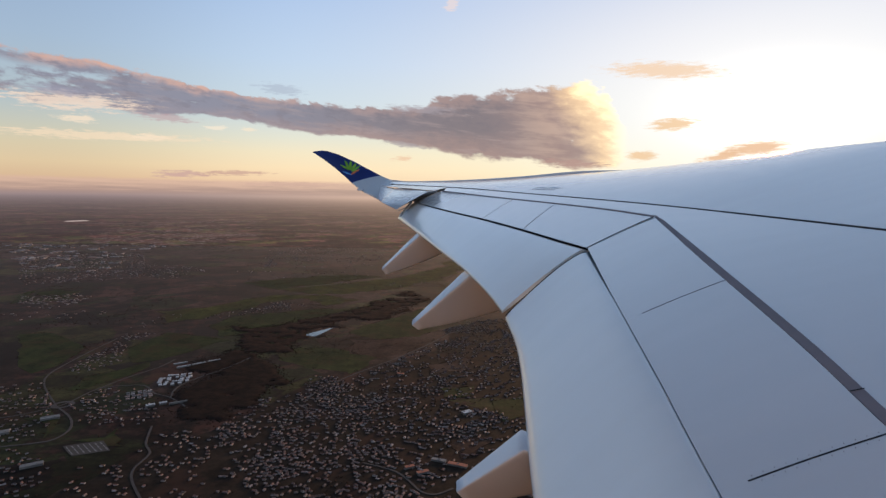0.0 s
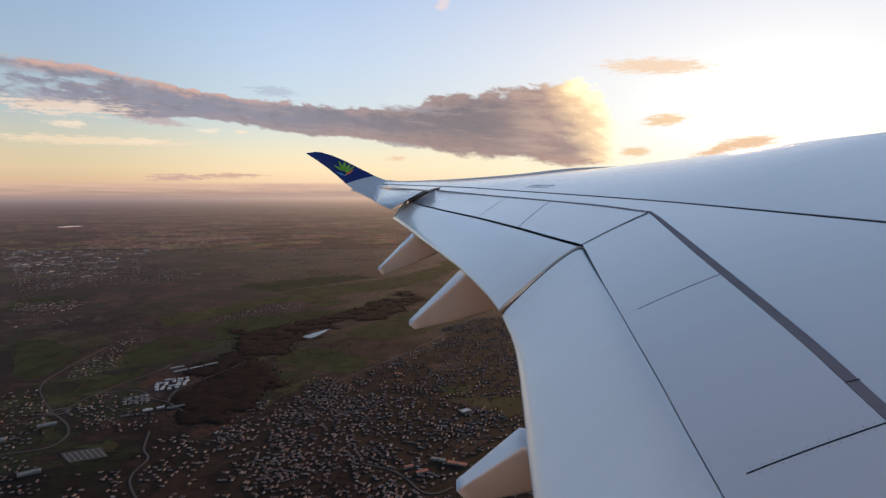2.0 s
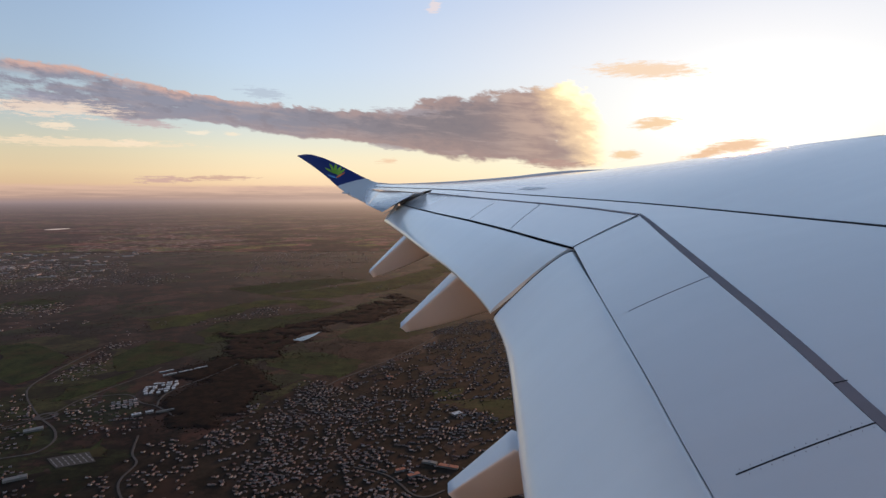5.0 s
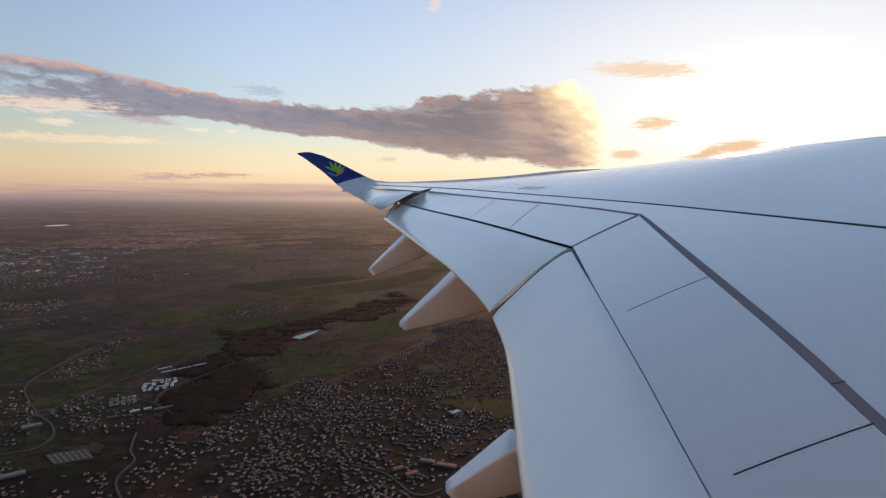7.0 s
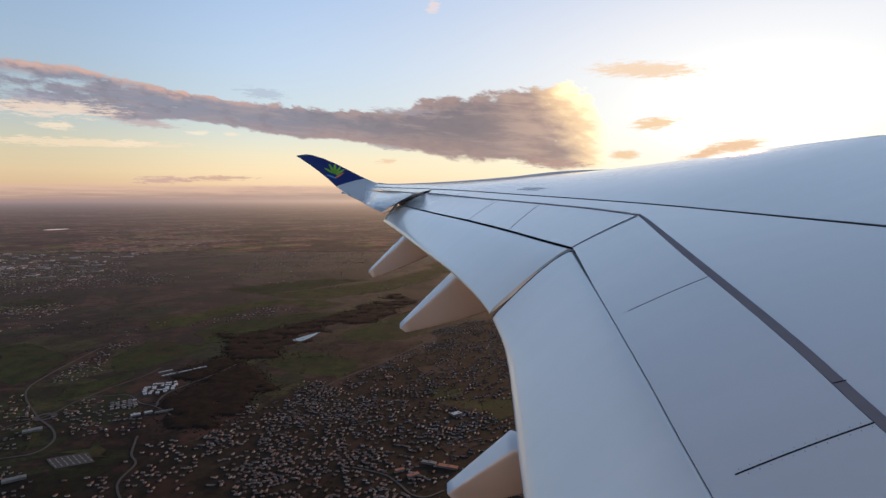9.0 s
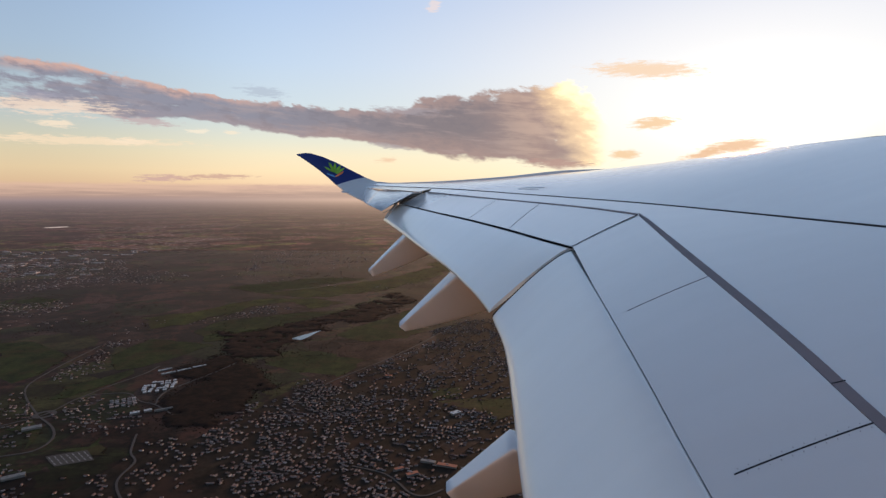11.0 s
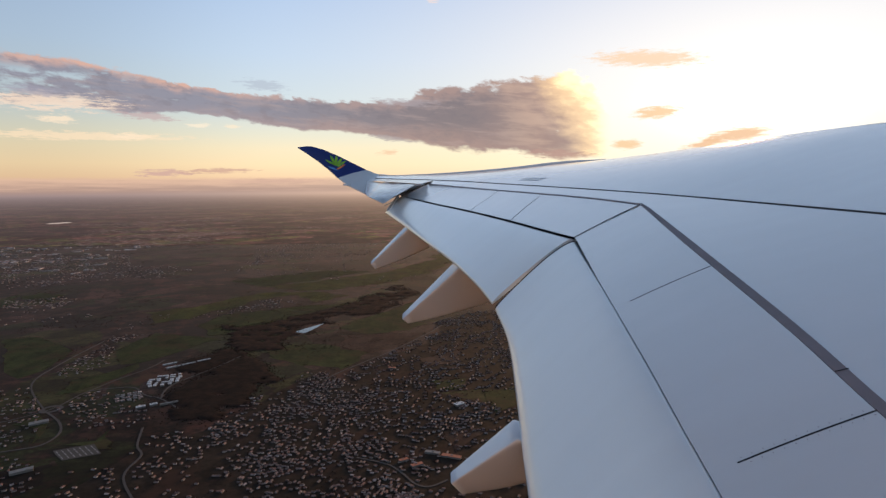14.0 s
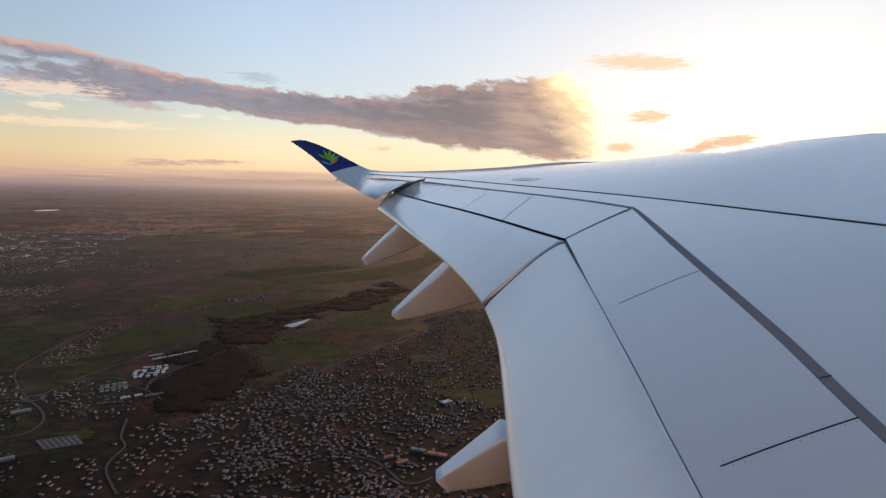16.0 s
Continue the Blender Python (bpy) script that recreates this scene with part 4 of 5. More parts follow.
def land_patch(name, corners, z, mat, label, category, wobble=8, seed=0):
    pts = rough_outline(corners, wobble, seed)
    n = len(pts)
    top = [(x, y, z) for x, y in pts]
    faces = [tuple(range(n))] + [(i, n + i, n + (i + 1) % n, (i + 1) % n) for i in range(n)]
    ob = from_data(name, top + [(x, y, -0.2) for x, y in pts], faces, mat)
    bm = bmesh.new()
    bm.from_mesh(ob.data)
    bmesh.ops.triangulate(bm, faces=[f for f in bm.faces if len(f.verts) > 4])
    bmesh.ops.recalc_face_normals(bm, faces=bm.faces)
    bm.to_mesh(ob.data)
    bm.free()
    return tagged(ob, label, category, kind="structure")


# round the pond
NEAR_FIELDS = [
    (GRASS, "dull green winter grass field", [(-513, 1558), (-449, 1638), (-366, 1638), (-259, 1577), (-211, 1542), (-261, 1389), (-303, 1409), (-439, 1474)]),
    (PLOUGHED, "pale brown ploughed field", [(-316, 1730), (-184, 1755), (-57, 1765), (-110, 1626), (-190, 1547), (-289, 1585)]),
    (GRASS, "dull green winter grass field", [(-345, 1808), (-322, 1916), (-216, 2081), (-112, 2277), (-57, 2152), (-121, 1917), (-50, 1880), (-120, 1790), (-229, 1750)]),
    (GRASS, "dark green winter pasture", [(-794, 2054), (-719, 1857), (-624, 1876), (-500, 2079), (-356, 2248), (-521, 2211), (-675, 2123)]),
    (MEADOW, "olive green meadow", [(-907, 2352), (-819, 2121), (-791, 2325), (-664, 2443), (-525, 2273), (-404, 2415), (-581, 2519), (-794, 2504)]),
]
# farther out towards the town
FAR_FIELDS = [
    (MEADOW, "olive green meadow", [(-860, 2639), (-590, 2530), (-281, 2719), (18, 3264), (3, 3762), (-321, 3105), (-631, 2792)]),
    (GRASS, "dark green winter pasture", [(-1090, 2850), (-872, 2660), (-665, 2832), (-411, 3154), (-621, 3202), (-850, 3050)]),
    (MEADOW, "olive green meadow", [(-1134, 2118), (-964, 2206), (-853, 2459), (-800, 2278), (-885, 2079), (-994, 1894)]),
    (GRASS, "dark green winter pasture", [(-1819, 2394), (-1863, 2565), (-1688, 2507), (-1622, 2294)]),
    (GRASS, "dark green winter pasture", [(-1770, 2199), (-1887, 2394), (-1912, 2505), (-1755, 2269)]),
    (MEADOW, "olive green meadow", [(-100, 3900), (140, 4100), (240, 3300), (90, 3200)]),
]
# beside the roundabout and among the houses
VILLAGE_FIELDS = [
    (GRASS, "dark green winter pasture", [(-838, 1895), (-809, 2040), (-730, 2050), (-620, 1800), (-737, 1744)]),
    (GRASS, "dark green winter pasture", [(-1371, 1728), (-1294, 1759), (-1063, 1591), (-1031, 1450), (-1039, 1350), (-1123, 1408)]),
    (GRASS, "dark green winter pasture", [(-941, 1591), (-930, 1793), (-757, 1728), (-703, 1702), (-762, 1543), (-807, 1473), (-853, 1451)]),
    (GRASS, "dark green grass beside a road", [(-871, 1232), (-899, 1333), (-843, 1390), (-807, 1473), (-787, 1390), (-825, 1298), (-837, 1256)]),
    (GRASS, "dark green grass beside a car park", [(-695, 985), (-647, 1002), (-648, 1035), (-609, 992), (-590, 955)]),
    (GRASS, "dark green grass beside a road", [(-833, 1125), (-779, 1069), (-745, 1013), (-750, 982), (-791, 1046), (-841, 1069)]),
    (PLOUGHED, "brown ploughed field among houses", [(-68, 1477), (47, 1572), (30, 1435), (-52, 1404)]),
    (GRASS, "dull green grass among houses", [(-25, 1301), (52, 1319), (44, 1252), (-23, 1235)]),
    (GRASS, "dull green winter grass field", [(86, 1220), (161, 1252), (151, 1149), (109, 1109)]),
    (PLOUGHED, "brown rough ground among houses", [(-14, 994), (32, 1026), (82, 1026), (25, 936)]),
]
FIELDS = NEAR_FIELDS + FAR_FIELDS + VILLAGE_FIELDS
for q, (mat, label, corners) in enumerate(FIELDS):
    land_patch("field", corners, 0.05 + 0.02 * q, mat, label, "field", 14 if q < 5 else 24 if q < 11 else 8, q)
land_patch("pond", [(-481, 1783), (-430, 1870), (-409, 1896), (-419, 1842), (-443, 1767)], 0.60, WATER, "long pale pond among dark woods", "pond", 2, 40)
land_patch("car_park", [(-690, 955), (-633, 980), (-598, 942), (-650, 918)], 0.55, PARKING, "grey asphalt car park with pale rows", "car park", 1, 41)


def ribbon(name, line, width, mat, label, z=0.15):
    pts = []
    for i in range(len(line) - 1):
        p = [Vector(line[max(i - 1, 0)]), Vector(line[i]), Vector(line[i + 1]), Vector(line[min(i + 2, len(line) - 1)])]
        for j in range(6):
            t = j / 6
            pts.append(0.5 * ((2 * p[1]) + (p[2] - p[0]) * t + (2 * p[0] - 5 * p[1] + 4 * p[2] - p[3]) * t * t + (3 * p[1] - p[0] - 3 * p[2] + p[3]) * t ** 3))
    pts.append(Vector(line[-1]))
    verts, faces = [], []
    for i, p in enumerate(pts):
        d = (pts[min(i + 1, len(pts) - 1)] - pts[max(i - 1, 0)]).normalized()
        s = Vector((-d.y, d.x)) * width / 2
        for q, h in ((p - s, z), (p + s, z), (p + s, -0.1), (p - s, -0.1)):
            verts.append((q.x, q.y, h))
    for i in range(len(pts) - 1):
        a = 4 * i
        faces += [(a + k, a + (k + 1) % 4, a + 4 + (k + 1) % 4, a + 4 + k) for k in range(4)]
    return tagged(from_data(name, verts, faces, mat), label, "road", kind="structure")


ROADS = [
    (3.8, [(-924, 1063), (-876, 1086), (-832, 1138), (-822, 1170), (-814, 1250), (-765, 1274), (-719, 1275), (-670, 1227), (-624, 1204), (-558, 1146)]),
    (3.8, [(-814, 1250), (-795, 1330), (-762, 1420), (-755, 1490)]),
    (4.4, [(-832, 1138), (-766, 1083), (-729, 1030), (-726, 981), (-759, 960), (-820, 939)]),
    (3.8, [(-582, 1050), (-552, 974), (-524, 935), (-520, 881), (-501, 841), (-452, 782)]),
    (3.8, [(-832, 1138), (-980, 1305), (-1019, 1463), (-1039, 1696)]),
    (3.8, [(-150, 918), (-116, 904), (-89, 888), (-67, 860), (-46, 829), (-23, 822), (3, 841)]),
    (3.8, [(-290, 1310), (-263, 1369), (-212, 1453), (-160, 1535), (-97, 1654), (-46, 1760), (2, 1863), (110, 1960)]),
    (4.4, [(-624, 1204), (-640, 1290), (-590, 1420), (-560, 1520)]),
]
for q, (width, line) in enumerate(ROADS):
    ribbon("road", line, width, ROAD, "grey asphalt country road", 0.60 + 0.02 * q)
bm = bmesh.new()
bmesh.ops.create_circle(bm, segments=32, radius=22)
bm.edges.ensure_lookup_table()
ret = bmesh.ops.extrude_edge_only(bm, edges=bm.edges[:])
for v in [g for g in ret["geom"] if isinstance(g, bmesh.types.BMVert)]:
    v.co.x, v.co.y = v.co.x * 0.6, v.co.y * 0.6
rb = part("roundabout", bm, ROAD, None)
rb.location = (-826, 1148, 0.80)
tagged(rb, "round grey asphalt roundabout", "road", kind="structure")


for q, corners in enumerate(([(-452, 1030), (-400, 1190), (-314, 1330), (-183, 1250), (-27, 1229), (162, 1134), (146, 700), (-600, 690), (-560, 930)],
                             [(-245, 1350), (-160, 1490), (-20, 1700), (-20, 1880), (107, 2060), (200, 2060), (188, 1233), (-27, 1229), (-158, 1263)])):
    land_patch("gardens", corners, 0.02 + 0.015 * q, GARDENS, "dark gardens and lawns between houses", "gardens", 16, 60 + q)


def inside(x, y, poly):
    hit = False
    for (ax, ay), (bx, by) in zip(poly, poly[1:] + poly[:1]):
        if (ay > y) != (by > y) and x < (bx - ax) * (y - ay) / (by - ay) + ax:
            hit = not hit
    return hit


ROAD_PTS = np.array([(a[0] + (b[0] - a[0]) * k / 24, a[1] + (b[1] - a[1]) * k / 24) for _, line in ROADS for a, b in zip(line, line[1:]) for k in range(24)])


def near_road(x, y, d):
    return bool((((ROAD_PTS - (x, y)) ** 2).sum(1) < d * d).any())


# where houses stand: outline, spacing along and between the streets, how full
TOWNS = [
    ([(-452, 1039), (-423, 1204), (-338, 1259), (-314, 1383), (-183, 1263), (-27, 1229), (162, 1134), (146, 700), (-387, 700), (-442, 945)], 7.4, 11.6, 0.70),
    ([(-255, 1360), (-160, 1520), (-40, 1740), (-35, 1899), (107, 2084), (220, 2084), (188, 1233), (-27, 1229), (-158, 1263)], 8.6, 16, 0.64),
    ([(-828, 1163), (-810, 1250), (-696, 1252), (-587, 1091), (-623, 1037), (-735, 1061)], 9.4, 15, 0.62),
    ([(-1075, 1245), (-951, 1286), (-771, 1034), (-779, 962), (-661, 881), (-578, 700), (-690, 700)], 10.4, 16.8, 0.7),
    ([(-576, 1000), (-484, 1039), (-442, 945), (-394, 720), (-548, 720), (-616, 882), (-542, 922)], 10.4, 16.8, 0.56),
    ([(-970, 1341), (-1003, 1472), (-1005, 1604), (-1046, 1761), (-954, 1793), (-986, 1658), (-885, 1473), (-911, 1399), (-929, 1351)], 10, 17, 0.85),
    ([(-819, 2121), (-770, 2145), (-779, 2353), (-643, 2326), (-563, 2299), (-633, 2146), (-725, 2099)], 15, 28, 0.62),
    ([(-917, 1982), (-892, 2079), (-756, 2254), (-726, 2164), (-792, 2040)], 13, 24, 0.62),
    ([(-1702, 2155), (-1620, 2200), (-1603, 2423), (-1529, 2295), (-1549, 2114)], 15, 26, 0.6),
    ([(-610, 2874), (-531, 2944), (-516, 2842), (-580, 2815)], 22, 40, 0.6),
    ([(-208, 2896), (-134, 3003), (-126, 2914), (-191, 2846)], 22, 40, 0.6),
    ([(-1961, 3260), (-1992, 3583), (-1476, 3368), (-1415, 3082), (-1530, 2915), (-1778, 2992)], 20, 40, 0.6),
    ([(-1514, 4611), (-1490, 4780), (-560, 4780), (-508, 3902), (-928, 3746), (-1197, 3358)], 24, 52, 0.55),
    ([(-1740, 2198), (-1610, 2203), (-1538, 2351), (-1635, 2483), (-1795, 2393), (-1868, 2364)], 12, 30, 0.62),
    ([(-1022, 1696), (-1039, 1803), (-989, 1884), (-995, 2035), (-1054, 2113), (-1088, 1840)], 13, 26, 0.40),
    ([(-2102, 2664), (-3100, 3950), (-2650, 4050), (-2302, 4129), (-1647, 2960), (-1898, 2759)], 17, 34, 0.62),
    ([(-364, 1259), (-342, 1382), (-253, 1362), (-261, 1261)], 12.8, 19.2, 0.8),
    ([(-1295, 3196), (-1037, 3929), (-544, 3790), (-449, 3124), (-913, 2995)], 32, 80, 0.4),
    ([(-1700, 1950), (-1500, 2150), (-1250, 2080), (-1400, 1900)], 22.4, 48, 0.4),
    ([(-420, 2900), (-250, 2990), (-150, 2820), (-330, 2760)], 27.2, 48, 0.35),
]
rnd = random.Random(7)
HOUSES = []
for poly, along, between, fill in TOWNS:
    xs, ys = [p[0] for p in poly], [p[1] for p in poly]
    cx, cy = sum(xs) / len(xs), sum(ys) / len(ys)
    size = max(max(xs) - min(xs), max(ys) - min(ys))
    base = rnd.uniform(-0.5, 0.5)
    n, k = int(size / along) + 2, int(size / between) + 2
    for i in range(-n, n):
        for j in range(-k, k):
            u = i * along + rnd.uniform(-1.6, 1.6)
            v = j * between + (rnd.choice((-1, 1)) * between * 0.22) + rnd.uniform(-0.9, 0.9)
            bend = 0.5 * noise.noise(Vector(((cx + u) / 270, (cy + v) / 270, 3.0)))
            a = base + bend
            x, y = cx + u * math.cos(a) - v * math.sin(a), cy + u * math.sin(a) + v * math.cos(a)
            keep = fill * (0.72 + 0.9 * noise.noise(Vector((x / 110, y / 110, 8.0))))
            if rnd.random() < keep and y < 4780 and inside(x, y, poly) and not near_road(x, y, 7):
                HOUSES.append((x, y, a + rnd.choice((0, 0, 1.5708)) + rnd.uniform(-0.12, 0.12), rnd.uniform(0.8, 1.3)))


def house_shape(l, w, h, r):
    """Walls and a gabled roof with eaves, as verts, wall faces and roof faces."""
    a, b, o = l / 2, w / 2, 0.2
    walls = [(-a, -b, 0), (a, -b, 0), (a, b, 0), (-a, b, 0), (-a, -b, h), (a, -b, h), (a, b, h), (-a, b, h), (-a, 0, h + r), (a, 0, h + r)]
    wf = [(0, 1, 5, 4), (2, 3, 7, 6), (1, 2, 6, 9, 5), (3, 0, 4, 8, 7)]
    k = r / b * o
    roof = [(-a - o, -b - o, h - k), (a + o, -b - o, h - k), (a + o, 0, h + r + 0.06), (-a - o, 0, h + r + 0.06), (a + o, b + o, h - k), (-a - o, b + o, h - k)]
    roof += [(x, y, z - 0.1) for x, y, z in roof]
    rf = [(0, 1, 2, 3), (3, 2, 4, 5), (7, 6, 9, 8), (8, 9, 11, 10), (1, 0, 6, 7), (5, 4, 10, 11), (2, 1, 7, 8), (4, 2, 8, 10), (0, 3, 9, 6), (3, 5, 11, 9)]
    return walls, wf, roof, rf


HOUSES.sort(key=lambda p: math.hypot(p[0] + 250, p[1] - 760))
NEAR, REST = HOUSES[:240], HOUSES[240:]
proto = []
for l, w, h, r in ((5.2, 3.4, 1.2, 0.7), (6.2, 3.5, 1.2, 0.7), (4.6, 3.3, 1.6, 0.7), (7.0, 3.4, 1.6, 0.7)):
    wv, wf, rv, rf = house_shape(l, w, h, r)
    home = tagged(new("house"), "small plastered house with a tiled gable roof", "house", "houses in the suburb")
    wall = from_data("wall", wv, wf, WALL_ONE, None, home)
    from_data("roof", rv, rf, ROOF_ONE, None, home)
    ch = house_shape(0.4, 0.4, 0.75, 0.06)
    chim = from_data("chimney", [(x + l * 0.28, y + 0.5, z + h + r * 0.55) for x, y, z in ch[0]], ch[1] + [(4, 5, 9, 8), (6, 7, 8, 9)], WALL_ONE, None, home)
    for side in (-1, 1):
        for wx in (-0.3, 0.0, 0.3):
            win = [(wx * l - 0.4, side * (w / 2 + 0.03), 0.35), (wx * l + 0.4, side * (w / 2 + 0.03), 0.35), (wx * l + 0.4, side * (w / 2 + 0.03), 0.85), (wx * l - 0.4, side * (w / 2 + 0.03), 0.85)]
            win += [(x, y - side * 0.1, z) for x, y, z in win]
            from_data("window", win, [(0, 1, 2, 3), (0, 1, 5, 4), (1, 2, 6, 5), (2, 3, 7, 6), (3, 0, 4, 7)], GLASS_DARK, None, wall)
    proto.append(home)
for i, (x, y, a, s) in enumerate(NEAR):
    m = Matrix.Translation((x, y, 0)) @ Matrix.Rotation(a, 4, "Z")
    if i < len(proto):
        proto[i].matrix_basis = m
    else:
        copy_thing(proto[i % len(proto)], m)

verts, faces, slots = [], [], []
for i, (x, y, a, s) in enumerate(REST):
    grow = 1.5 if math.hypot(x, y) > 2300 else 1.0
    wv, wf, rv, rf = house_shape(5.6 * s * grow, 3.4 * grow, rnd.choice((1.1, 1.2, 1.6)) * grow, 0.7 * grow)
    ca, sa = math.cos(a), math.sin(a)
    for vs, fs, slot in ((wv, wf, 0), (rv, rf, 1)):
        b = len(verts)
        verts += [(x + px * ca - py * sa, y + px * sa + py * ca, pz) for px, py, pz in vs]
        faces += [tuple(b + k for k in f) for f in fs]
        slots += [slot] * len(fs)
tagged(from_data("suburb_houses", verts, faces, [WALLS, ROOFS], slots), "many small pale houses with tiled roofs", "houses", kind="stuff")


# large flat-roofed buildings
def shed(x, y, turn, l, w, h, label, roof=SHED_ROOF, wall=SHED_WALL, units=2):
    hall = tagged(new("warehouse"), label, "warehouse", "commercial halls")
    a, b = l / 2, w / 2
    bm = bmesh.new()
    bmesh.ops.create_cube(bm, size=1, matrix=Matrix.Translation((0, 0, h / 2)) @ Matrix.Diagonal((l, w, h, 1)))
    part("wall", bm, wall, hall)
    bm = bmesh.new()
    bmesh.ops.create_cube(bm, size=1, matrix=Matrix.Translation((0, 0, h + 0.2)) @ Matrix.Diagonal((l + 0.4, w + 0.4, 0.4, 1)))
    bmesh.ops.bevel(bm, geom=bm.edges[:], offset=0.1, segments=1, affect="EDGES")
    part("roof", bm, roof, hall)
    for k in range(units):
        bm = bmesh.new()
        bmesh.ops.create_cube(bm, size=1, matrix=Matrix.Translation(((k + 0.5) / units * l - a, b * 0.3 * (-1) ** k, h + 0.75)) @ Matrix.Diagonal((min(4, l * 0.15), min(3, w * 0.2), 0.8, 1)))
        part("roof_unit", bm, wall, hall)
    hall.matrix_basis = Matrix.Translation((x, y, 0)) @ Matrix.Rotation(turn, 4, "Z")
    return hall


WHITE_HALL, GREY_HALL, LONG_HALL = "white flat-roofed warehouse bright against the fields", "grey flat-roofed commercial hall", "long low pale building in a row"
for i in range(5):
    for j in range(5):
        if (i, j) in ((0, 4), (4, 0), (2, 2)):
            continue
        u, v = (i - 2) * 15 + rnd.uniform(-3, 3), (j - 2) * 17 + rnd.uniform(-3, 3)
        shed(-672 + u * 0.94 - v * 0.34, 1322 + u * 0.34 + v * 0.94, 0.35 + rnd.choice((0, 1.5708)) + rnd.uniform(-0.1, 0.1), rnd.uniform(9, 14), rnd.uniform(6, 9), rnd.uniform(2, 3.2), WHITE_HALL, units=1)
for x, y in [(-700, 1425), (-672, 1452), (-645, 1482), (-722, 1452)]:
    shed(x, y, 0.75, 34, 6, 3, LONG_HALL)
for i in range(5):
    for j in range(4):
        u, v = (i - 2) * 11 + rnd.uniform(-2, 2), (j - 1.5) * 13 + rnd.uniform(-2, 2)
        shed(-700 + u * 0.88 - v * 0.48, 1216 + u * 0.48 + v * 0.88, 0.5 + rnd.uniform(-0.1, 0.1), 7.5, 4.5, 2.2, "pale terraced block in a housing estate", roof=HALL_ROOF, units=1)
for x, y, l, w in [(-640, 1152, 22, 12), (-620, 1166, 18, 12), (-590, 1172, 44, 5), (-800, 1075, 40, 18), (-840, 1000, 34, 22), (-690, 880, 40, 14), (30, 1150, 26, 16)]:
    shed(x, y, 0.6, l * 0.8, w * 0.8, 3.5, GREY_HALL, wall=SHED_WALL, roof=SHED_WALL if l > 30 else SHED_ROOF)
for x, y, turn, l, w, roof in [(10, 916, -0.35, 34, 9, RED_ROOF), (-47, 888, 0.5, 20, 8, RED_ROOF), (-22, 931, -0.35, 26, 8, SHED_WALL), (-133, 1399, -0.2, 18, 8, RED_ROOF), (-70, 905, 0.5, 16, 7, RED_ROOF)]:
    shed(x, y, turn, l, w, 3.0, "low school block with an orange roof" if roof is RED_ROOF else GREY_HALL, roof=roof, units=1)
INDUSTRY = [(-3900, 4790), (-2420, 4790), (-2376, 4281), (-2382, 3969), (-1980, 3361), (-2101, 3073), (-2552, 3252), (-3150, 3950)]
for k in range(420):
    x, y = rnd.uniform(-3900, -1980), rnd.uniform(3070, 4790)
    if not inside(x, y, INDUSTRY) or noise.noise(Vector((x / 260, y / 260, 21.0))) < -0.12:
        continue
    shed(x, y, 0.3 + rnd.choice((0, 0, 1.5708)) + rnd.uniform(-0.1, 0.1), rnd.uniform(14, 50) if rnd.random() < 0.8 else rnd.uniform(50, 95), rnd.uniform(8, 20), rnd.uniform(3, 5), "pale industrial hall on the edge of a town", roof=rnd.choice((HALL_ROOF, HALL_ROOF, SHED_ROOF)), wall=HALL_ROOF, units=1)

# pale rows of bays on the car park
for k in range(7):
    for part_of_row in range(3):
        a = Vector((-684 + k * 8.0, 953 + k * 3.6))
        d = Vector((34.0, -31.0)) / 3
        ribbon("parking_row", [tuple(a + d * (part_of_row + 0.08)), tuple(a + d * (part_of_row + 0.86))], 1.9, SHED_WALL, "pale broken line of parking bays", 0.60)


# ---- woods, hedges and garden trees ----
CLUMP = [(0, 0, 1.0)] + [(math.cos(a) * 0.75, math.sin(a) * 0.75, 0.55) for a in (0, 1.2566, 2.5133, 3.7699, 5.0265)] + [(math.cos(a + 0.6) * 0.55, math.sin(a + 0.6) * 0.55, 0.0) for a in (0, 1.2566, 2.5133, 3.7699, 5.0265)]
CLUMP_F = [(0, 1 + k, 1 + (k + 1) % 5) for k in range(5)] + [(1 + k, 6 + k, 1 + (k + 1) % 5) for k in range(5)] + [(1 + (k + 1) % 5, 6 + k, 6 + (k + 1) % 5) for k in range(5)]


def canopy(name, spots, label, category, mat=BARE_TREES):
    verts, faces = [], []
    for x, y, r, h in spots:
        b = len(verts)
        t = rnd.uniform(0, 6.28)
        ca, sa = math.cos(t), math.sin(t)
        for px, py, pz in CLUMP:
            q = rnd.uniform(0.75, 1.25)
            verts.append((x + (px * ca - py * sa) * r * q, y + (px * sa + py * ca) * r * q, pz * h * rnd.uniform(0.85, 1.1)))
        faces += [tuple(b + k for k in f) for f in CLUMP_F]
    return tagged(from_data(name, verts, faces, mat, None, None, True), label, category, kind="stuff")


def wooded(x, y, poly):
    wob = 90 * noise.noise(Vector((x / 170, y / 170, 1.0))) + 40 * noise.noise(Vector((x / 55, y / 55, 4.0))) + 20 * noise.noise(Vector((x / 20, y / 20, 6.0)))
    return inside(x + wob, y - wob, poly) and noise.noise(Vector((x / 75, y / 75, 12.0))) > -0.62 and math.hypot((x + 420) * 0.9, y - 1840) > 62 and not near_road(x, y, 5)


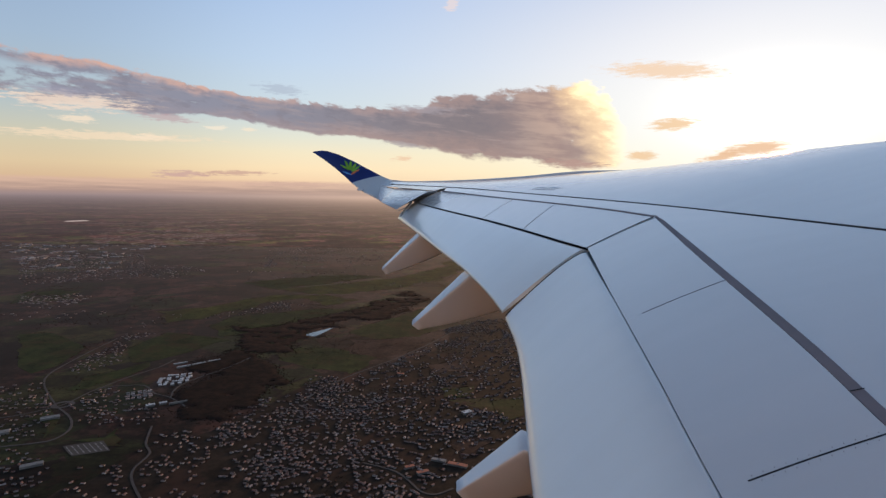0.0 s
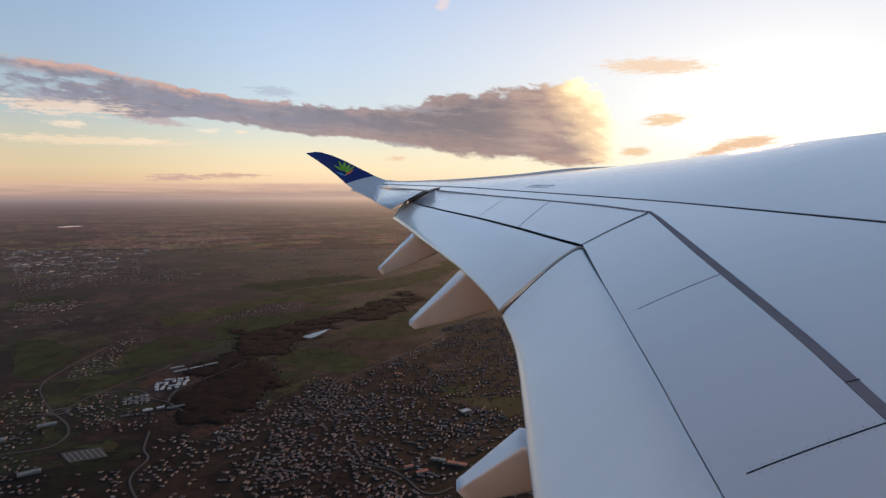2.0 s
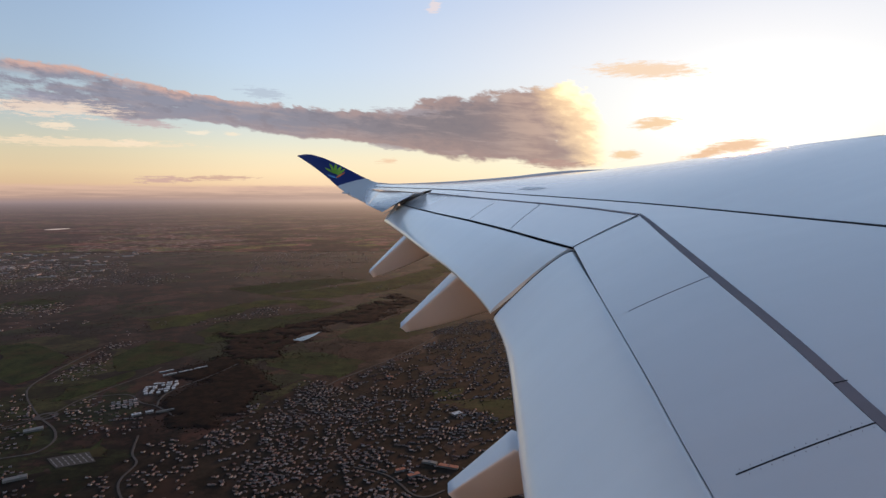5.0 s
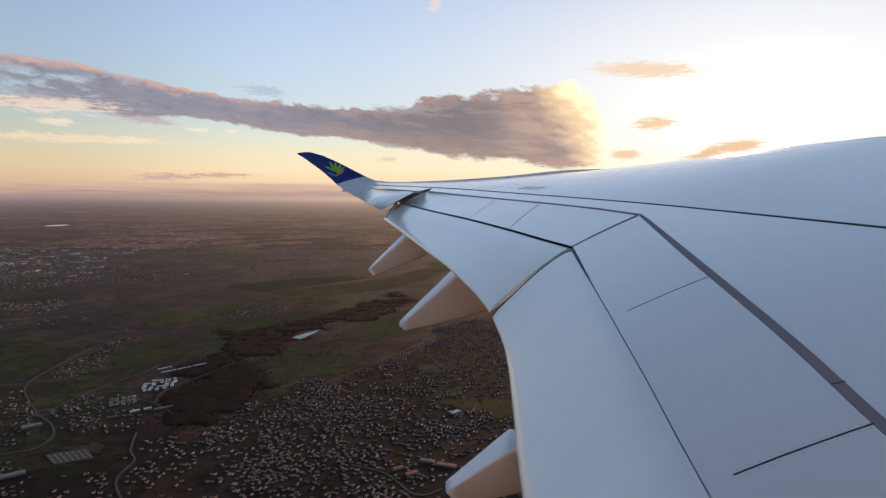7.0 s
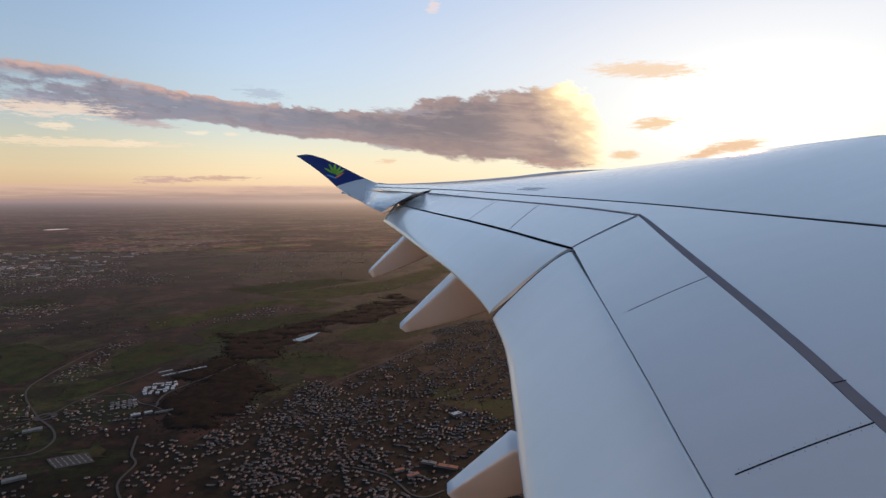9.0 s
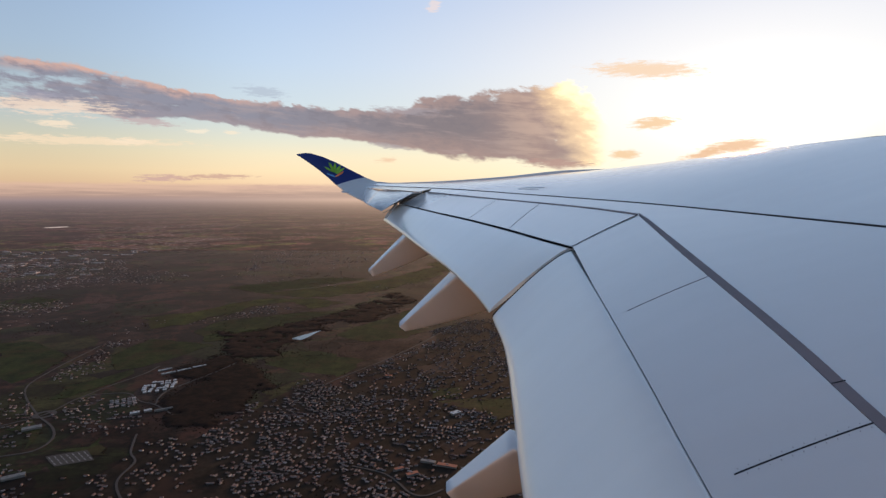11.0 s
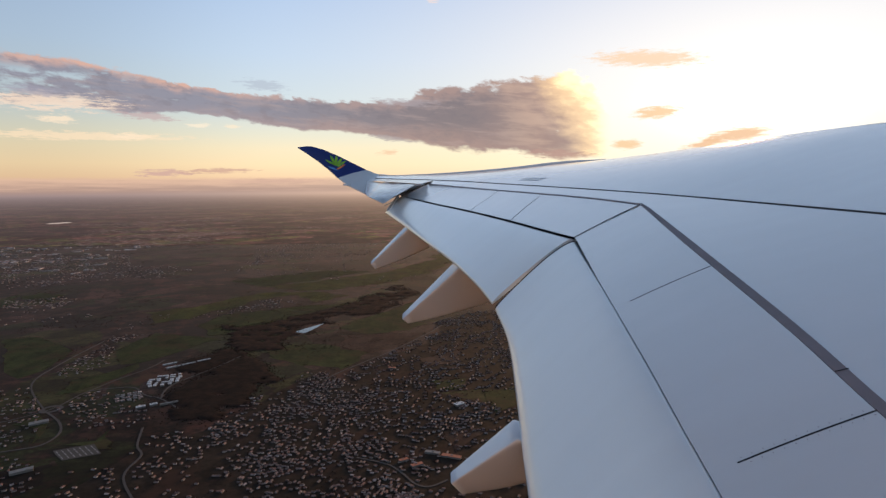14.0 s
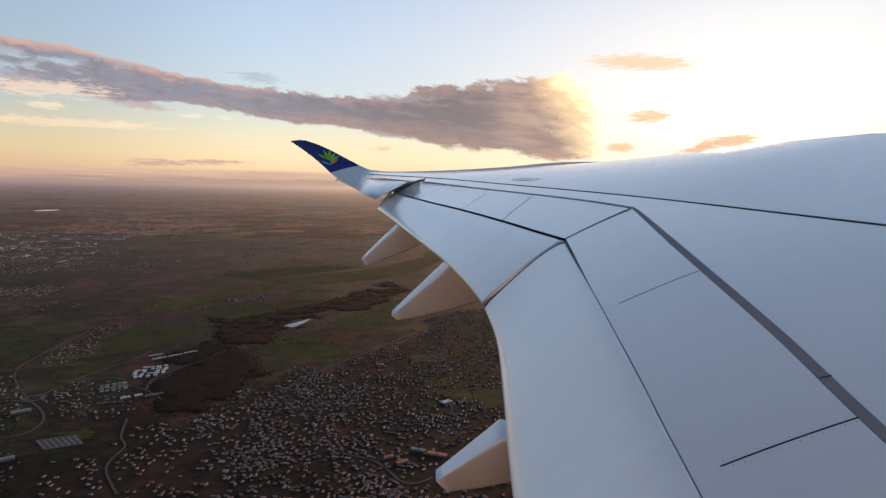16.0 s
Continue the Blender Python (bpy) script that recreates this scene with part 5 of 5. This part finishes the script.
def wood(poly, mat, open_share, cell=6.5):
    """One uneven sheet of tree tops over the wooded ground, falling to the ground at its rim."""
    xs, ys = [p[0] for p in poly], [p[1] for p in poly]
    x0, y0, nx, ny = min(xs) - 110, min(ys) - 110, int((max(xs) - min(xs) + 220) / cell), int((max(ys) - min(ys) + 220) / cell)
    full = [[wooded(x0 + i * cell, y0 + j * cell, poly) and noise.noise(Vector(((x0 + i * cell) / 48, (y0 + j * cell) / 48, 17.0))) > open_share for j in range(ny)] for i in range(nx)]
    verts, faces, index, rim = [], [], {}, []
    for i in range(1, nx - 1):
        for j in range(1, ny - 1):
            if not any(full[i + a][j + b] for a in (-1, 0, 1) for b in (-1, 0, 1)):
                continue
            x, y = x0 + (i + rnd.uniform(-0.3, 0.3)) * cell, y0 + (j + rnd.uniform(-0.3, 0.3)) * cell
            inner = all(full[i + a][j + b] for a, b in ((0, 0), (1, 0), (-1, 0), (0, 1), (0, -1)))
            z = 1.9 + 0.7 * noise.noise(Vector((x / 40, y / 40, 2.0))) + rnd.uniform(-0.3, 0.3) if inner else (rnd.uniform(0.6, 1.4) if full[i][j] else -0.3)
            index[i, j] = len(verts)
            verts.append((x, y, z))
            if full[i][j] and not inner:
                rim += [(x + rnd.gauss(0, 15), y + rnd.gauss(0, 15), rnd.uniform(1.0, 3.0), rnd.uniform(1, 2.2)) for _ in range(5)]
    for i, j in index:
        q = [index.get(k) for k in ((i, j), (i + 1, j), (i + 1, j + 1), (i, j + 1))]
        if None not in q:
            faces.append(tuple(q))
    tagged(from_data("woodland", verts, faces, mat, None, None, True), "dark reddish-brown leafless winter woodland", "woods", kind="stuff")
    return rim


WOODS = [
    [(-530, 1070), (-600, 1200), (-625, 1316), (-640, 1431), (-635, 1568), (-560, 1560), (-470, 1440), (-400, 1330), (-419, 1282), (-394, 1203), (-453, 1133), (-467, 1082)],
    [(-713, 1840), (-533, 1953), (-381, 2274), (-178, 2646), (-117, 2388), (-273, 2081), (-371, 1994), (-460, 1742), (-517, 1570), (-565, 1451)],
]
spots = []
for poly, mat, open_share in zip(WOODS, (BARE_TREES, THIN_WOOD), (-0.7, -0.22)):
    spots += wood(poly, mat, open_share)
canopy("wood_edge_trees", spots, "dark leafless trees along the edge of a wood", "trees")

spots = []
for _, _, corners in FIELDS:
    for (ax, ay), (bx, by) in zip(corners, corners[1:] + corners[:1]):
        n = int(math.hypot(bx - ax, by - ay) / 4)
        for i in range(n):
            if noise.noise(Vector((ax + i * 0.11, by, 2.0))) > 0.12:
                k = i / n
                spots.append((ax + (bx - ax) * k + rnd.gauss(0, 2.5), ay + (by - ay) * k + rnd.gauss(0, 2.5), rnd.uniform(0.9, 2.0), rnd.uniform(1, 2.2)))
canopy("hedgerow", spots, "dark leafless hedges along the fields", "hedge", GARDEN_TREES)

spots = []
for x, y, a, s in HOUSES:
    for k in range(rnd.choice((1, 2, 3, 4))):
        t, d = rnd.uniform(0, 6.28), rnd.uniform(3.5, 6.5)
        spots.append((x + d * math.cos(t), y + d * math.sin(t), rnd.uniform(0.9, 1.8), rnd.uniform(1.2, 2.4)))
for k in range(60000):
    y = 4600 * rnd.random() ** 0.6 + 650
    x = rnd.uniform(-0.95, 0.25) * y
    if y < 4400 and math.hypot((x + 435) * 0.9, y - 1835) > 75 and noise.noise(Vector((x / 225, y / 225, 5.0))) + 0.6 * noise.noise(Vector((x / 50, y / 50, 9.0))) > 0.32:
        spots.append((x, y, rnd.uniform(1.0, 2.6), rnd.uniform(1.0, 2.4)))
canopy("garden_trees", spots, "scattered brown leafless trees among houses and fields", "trees", GARDEN_TREES)
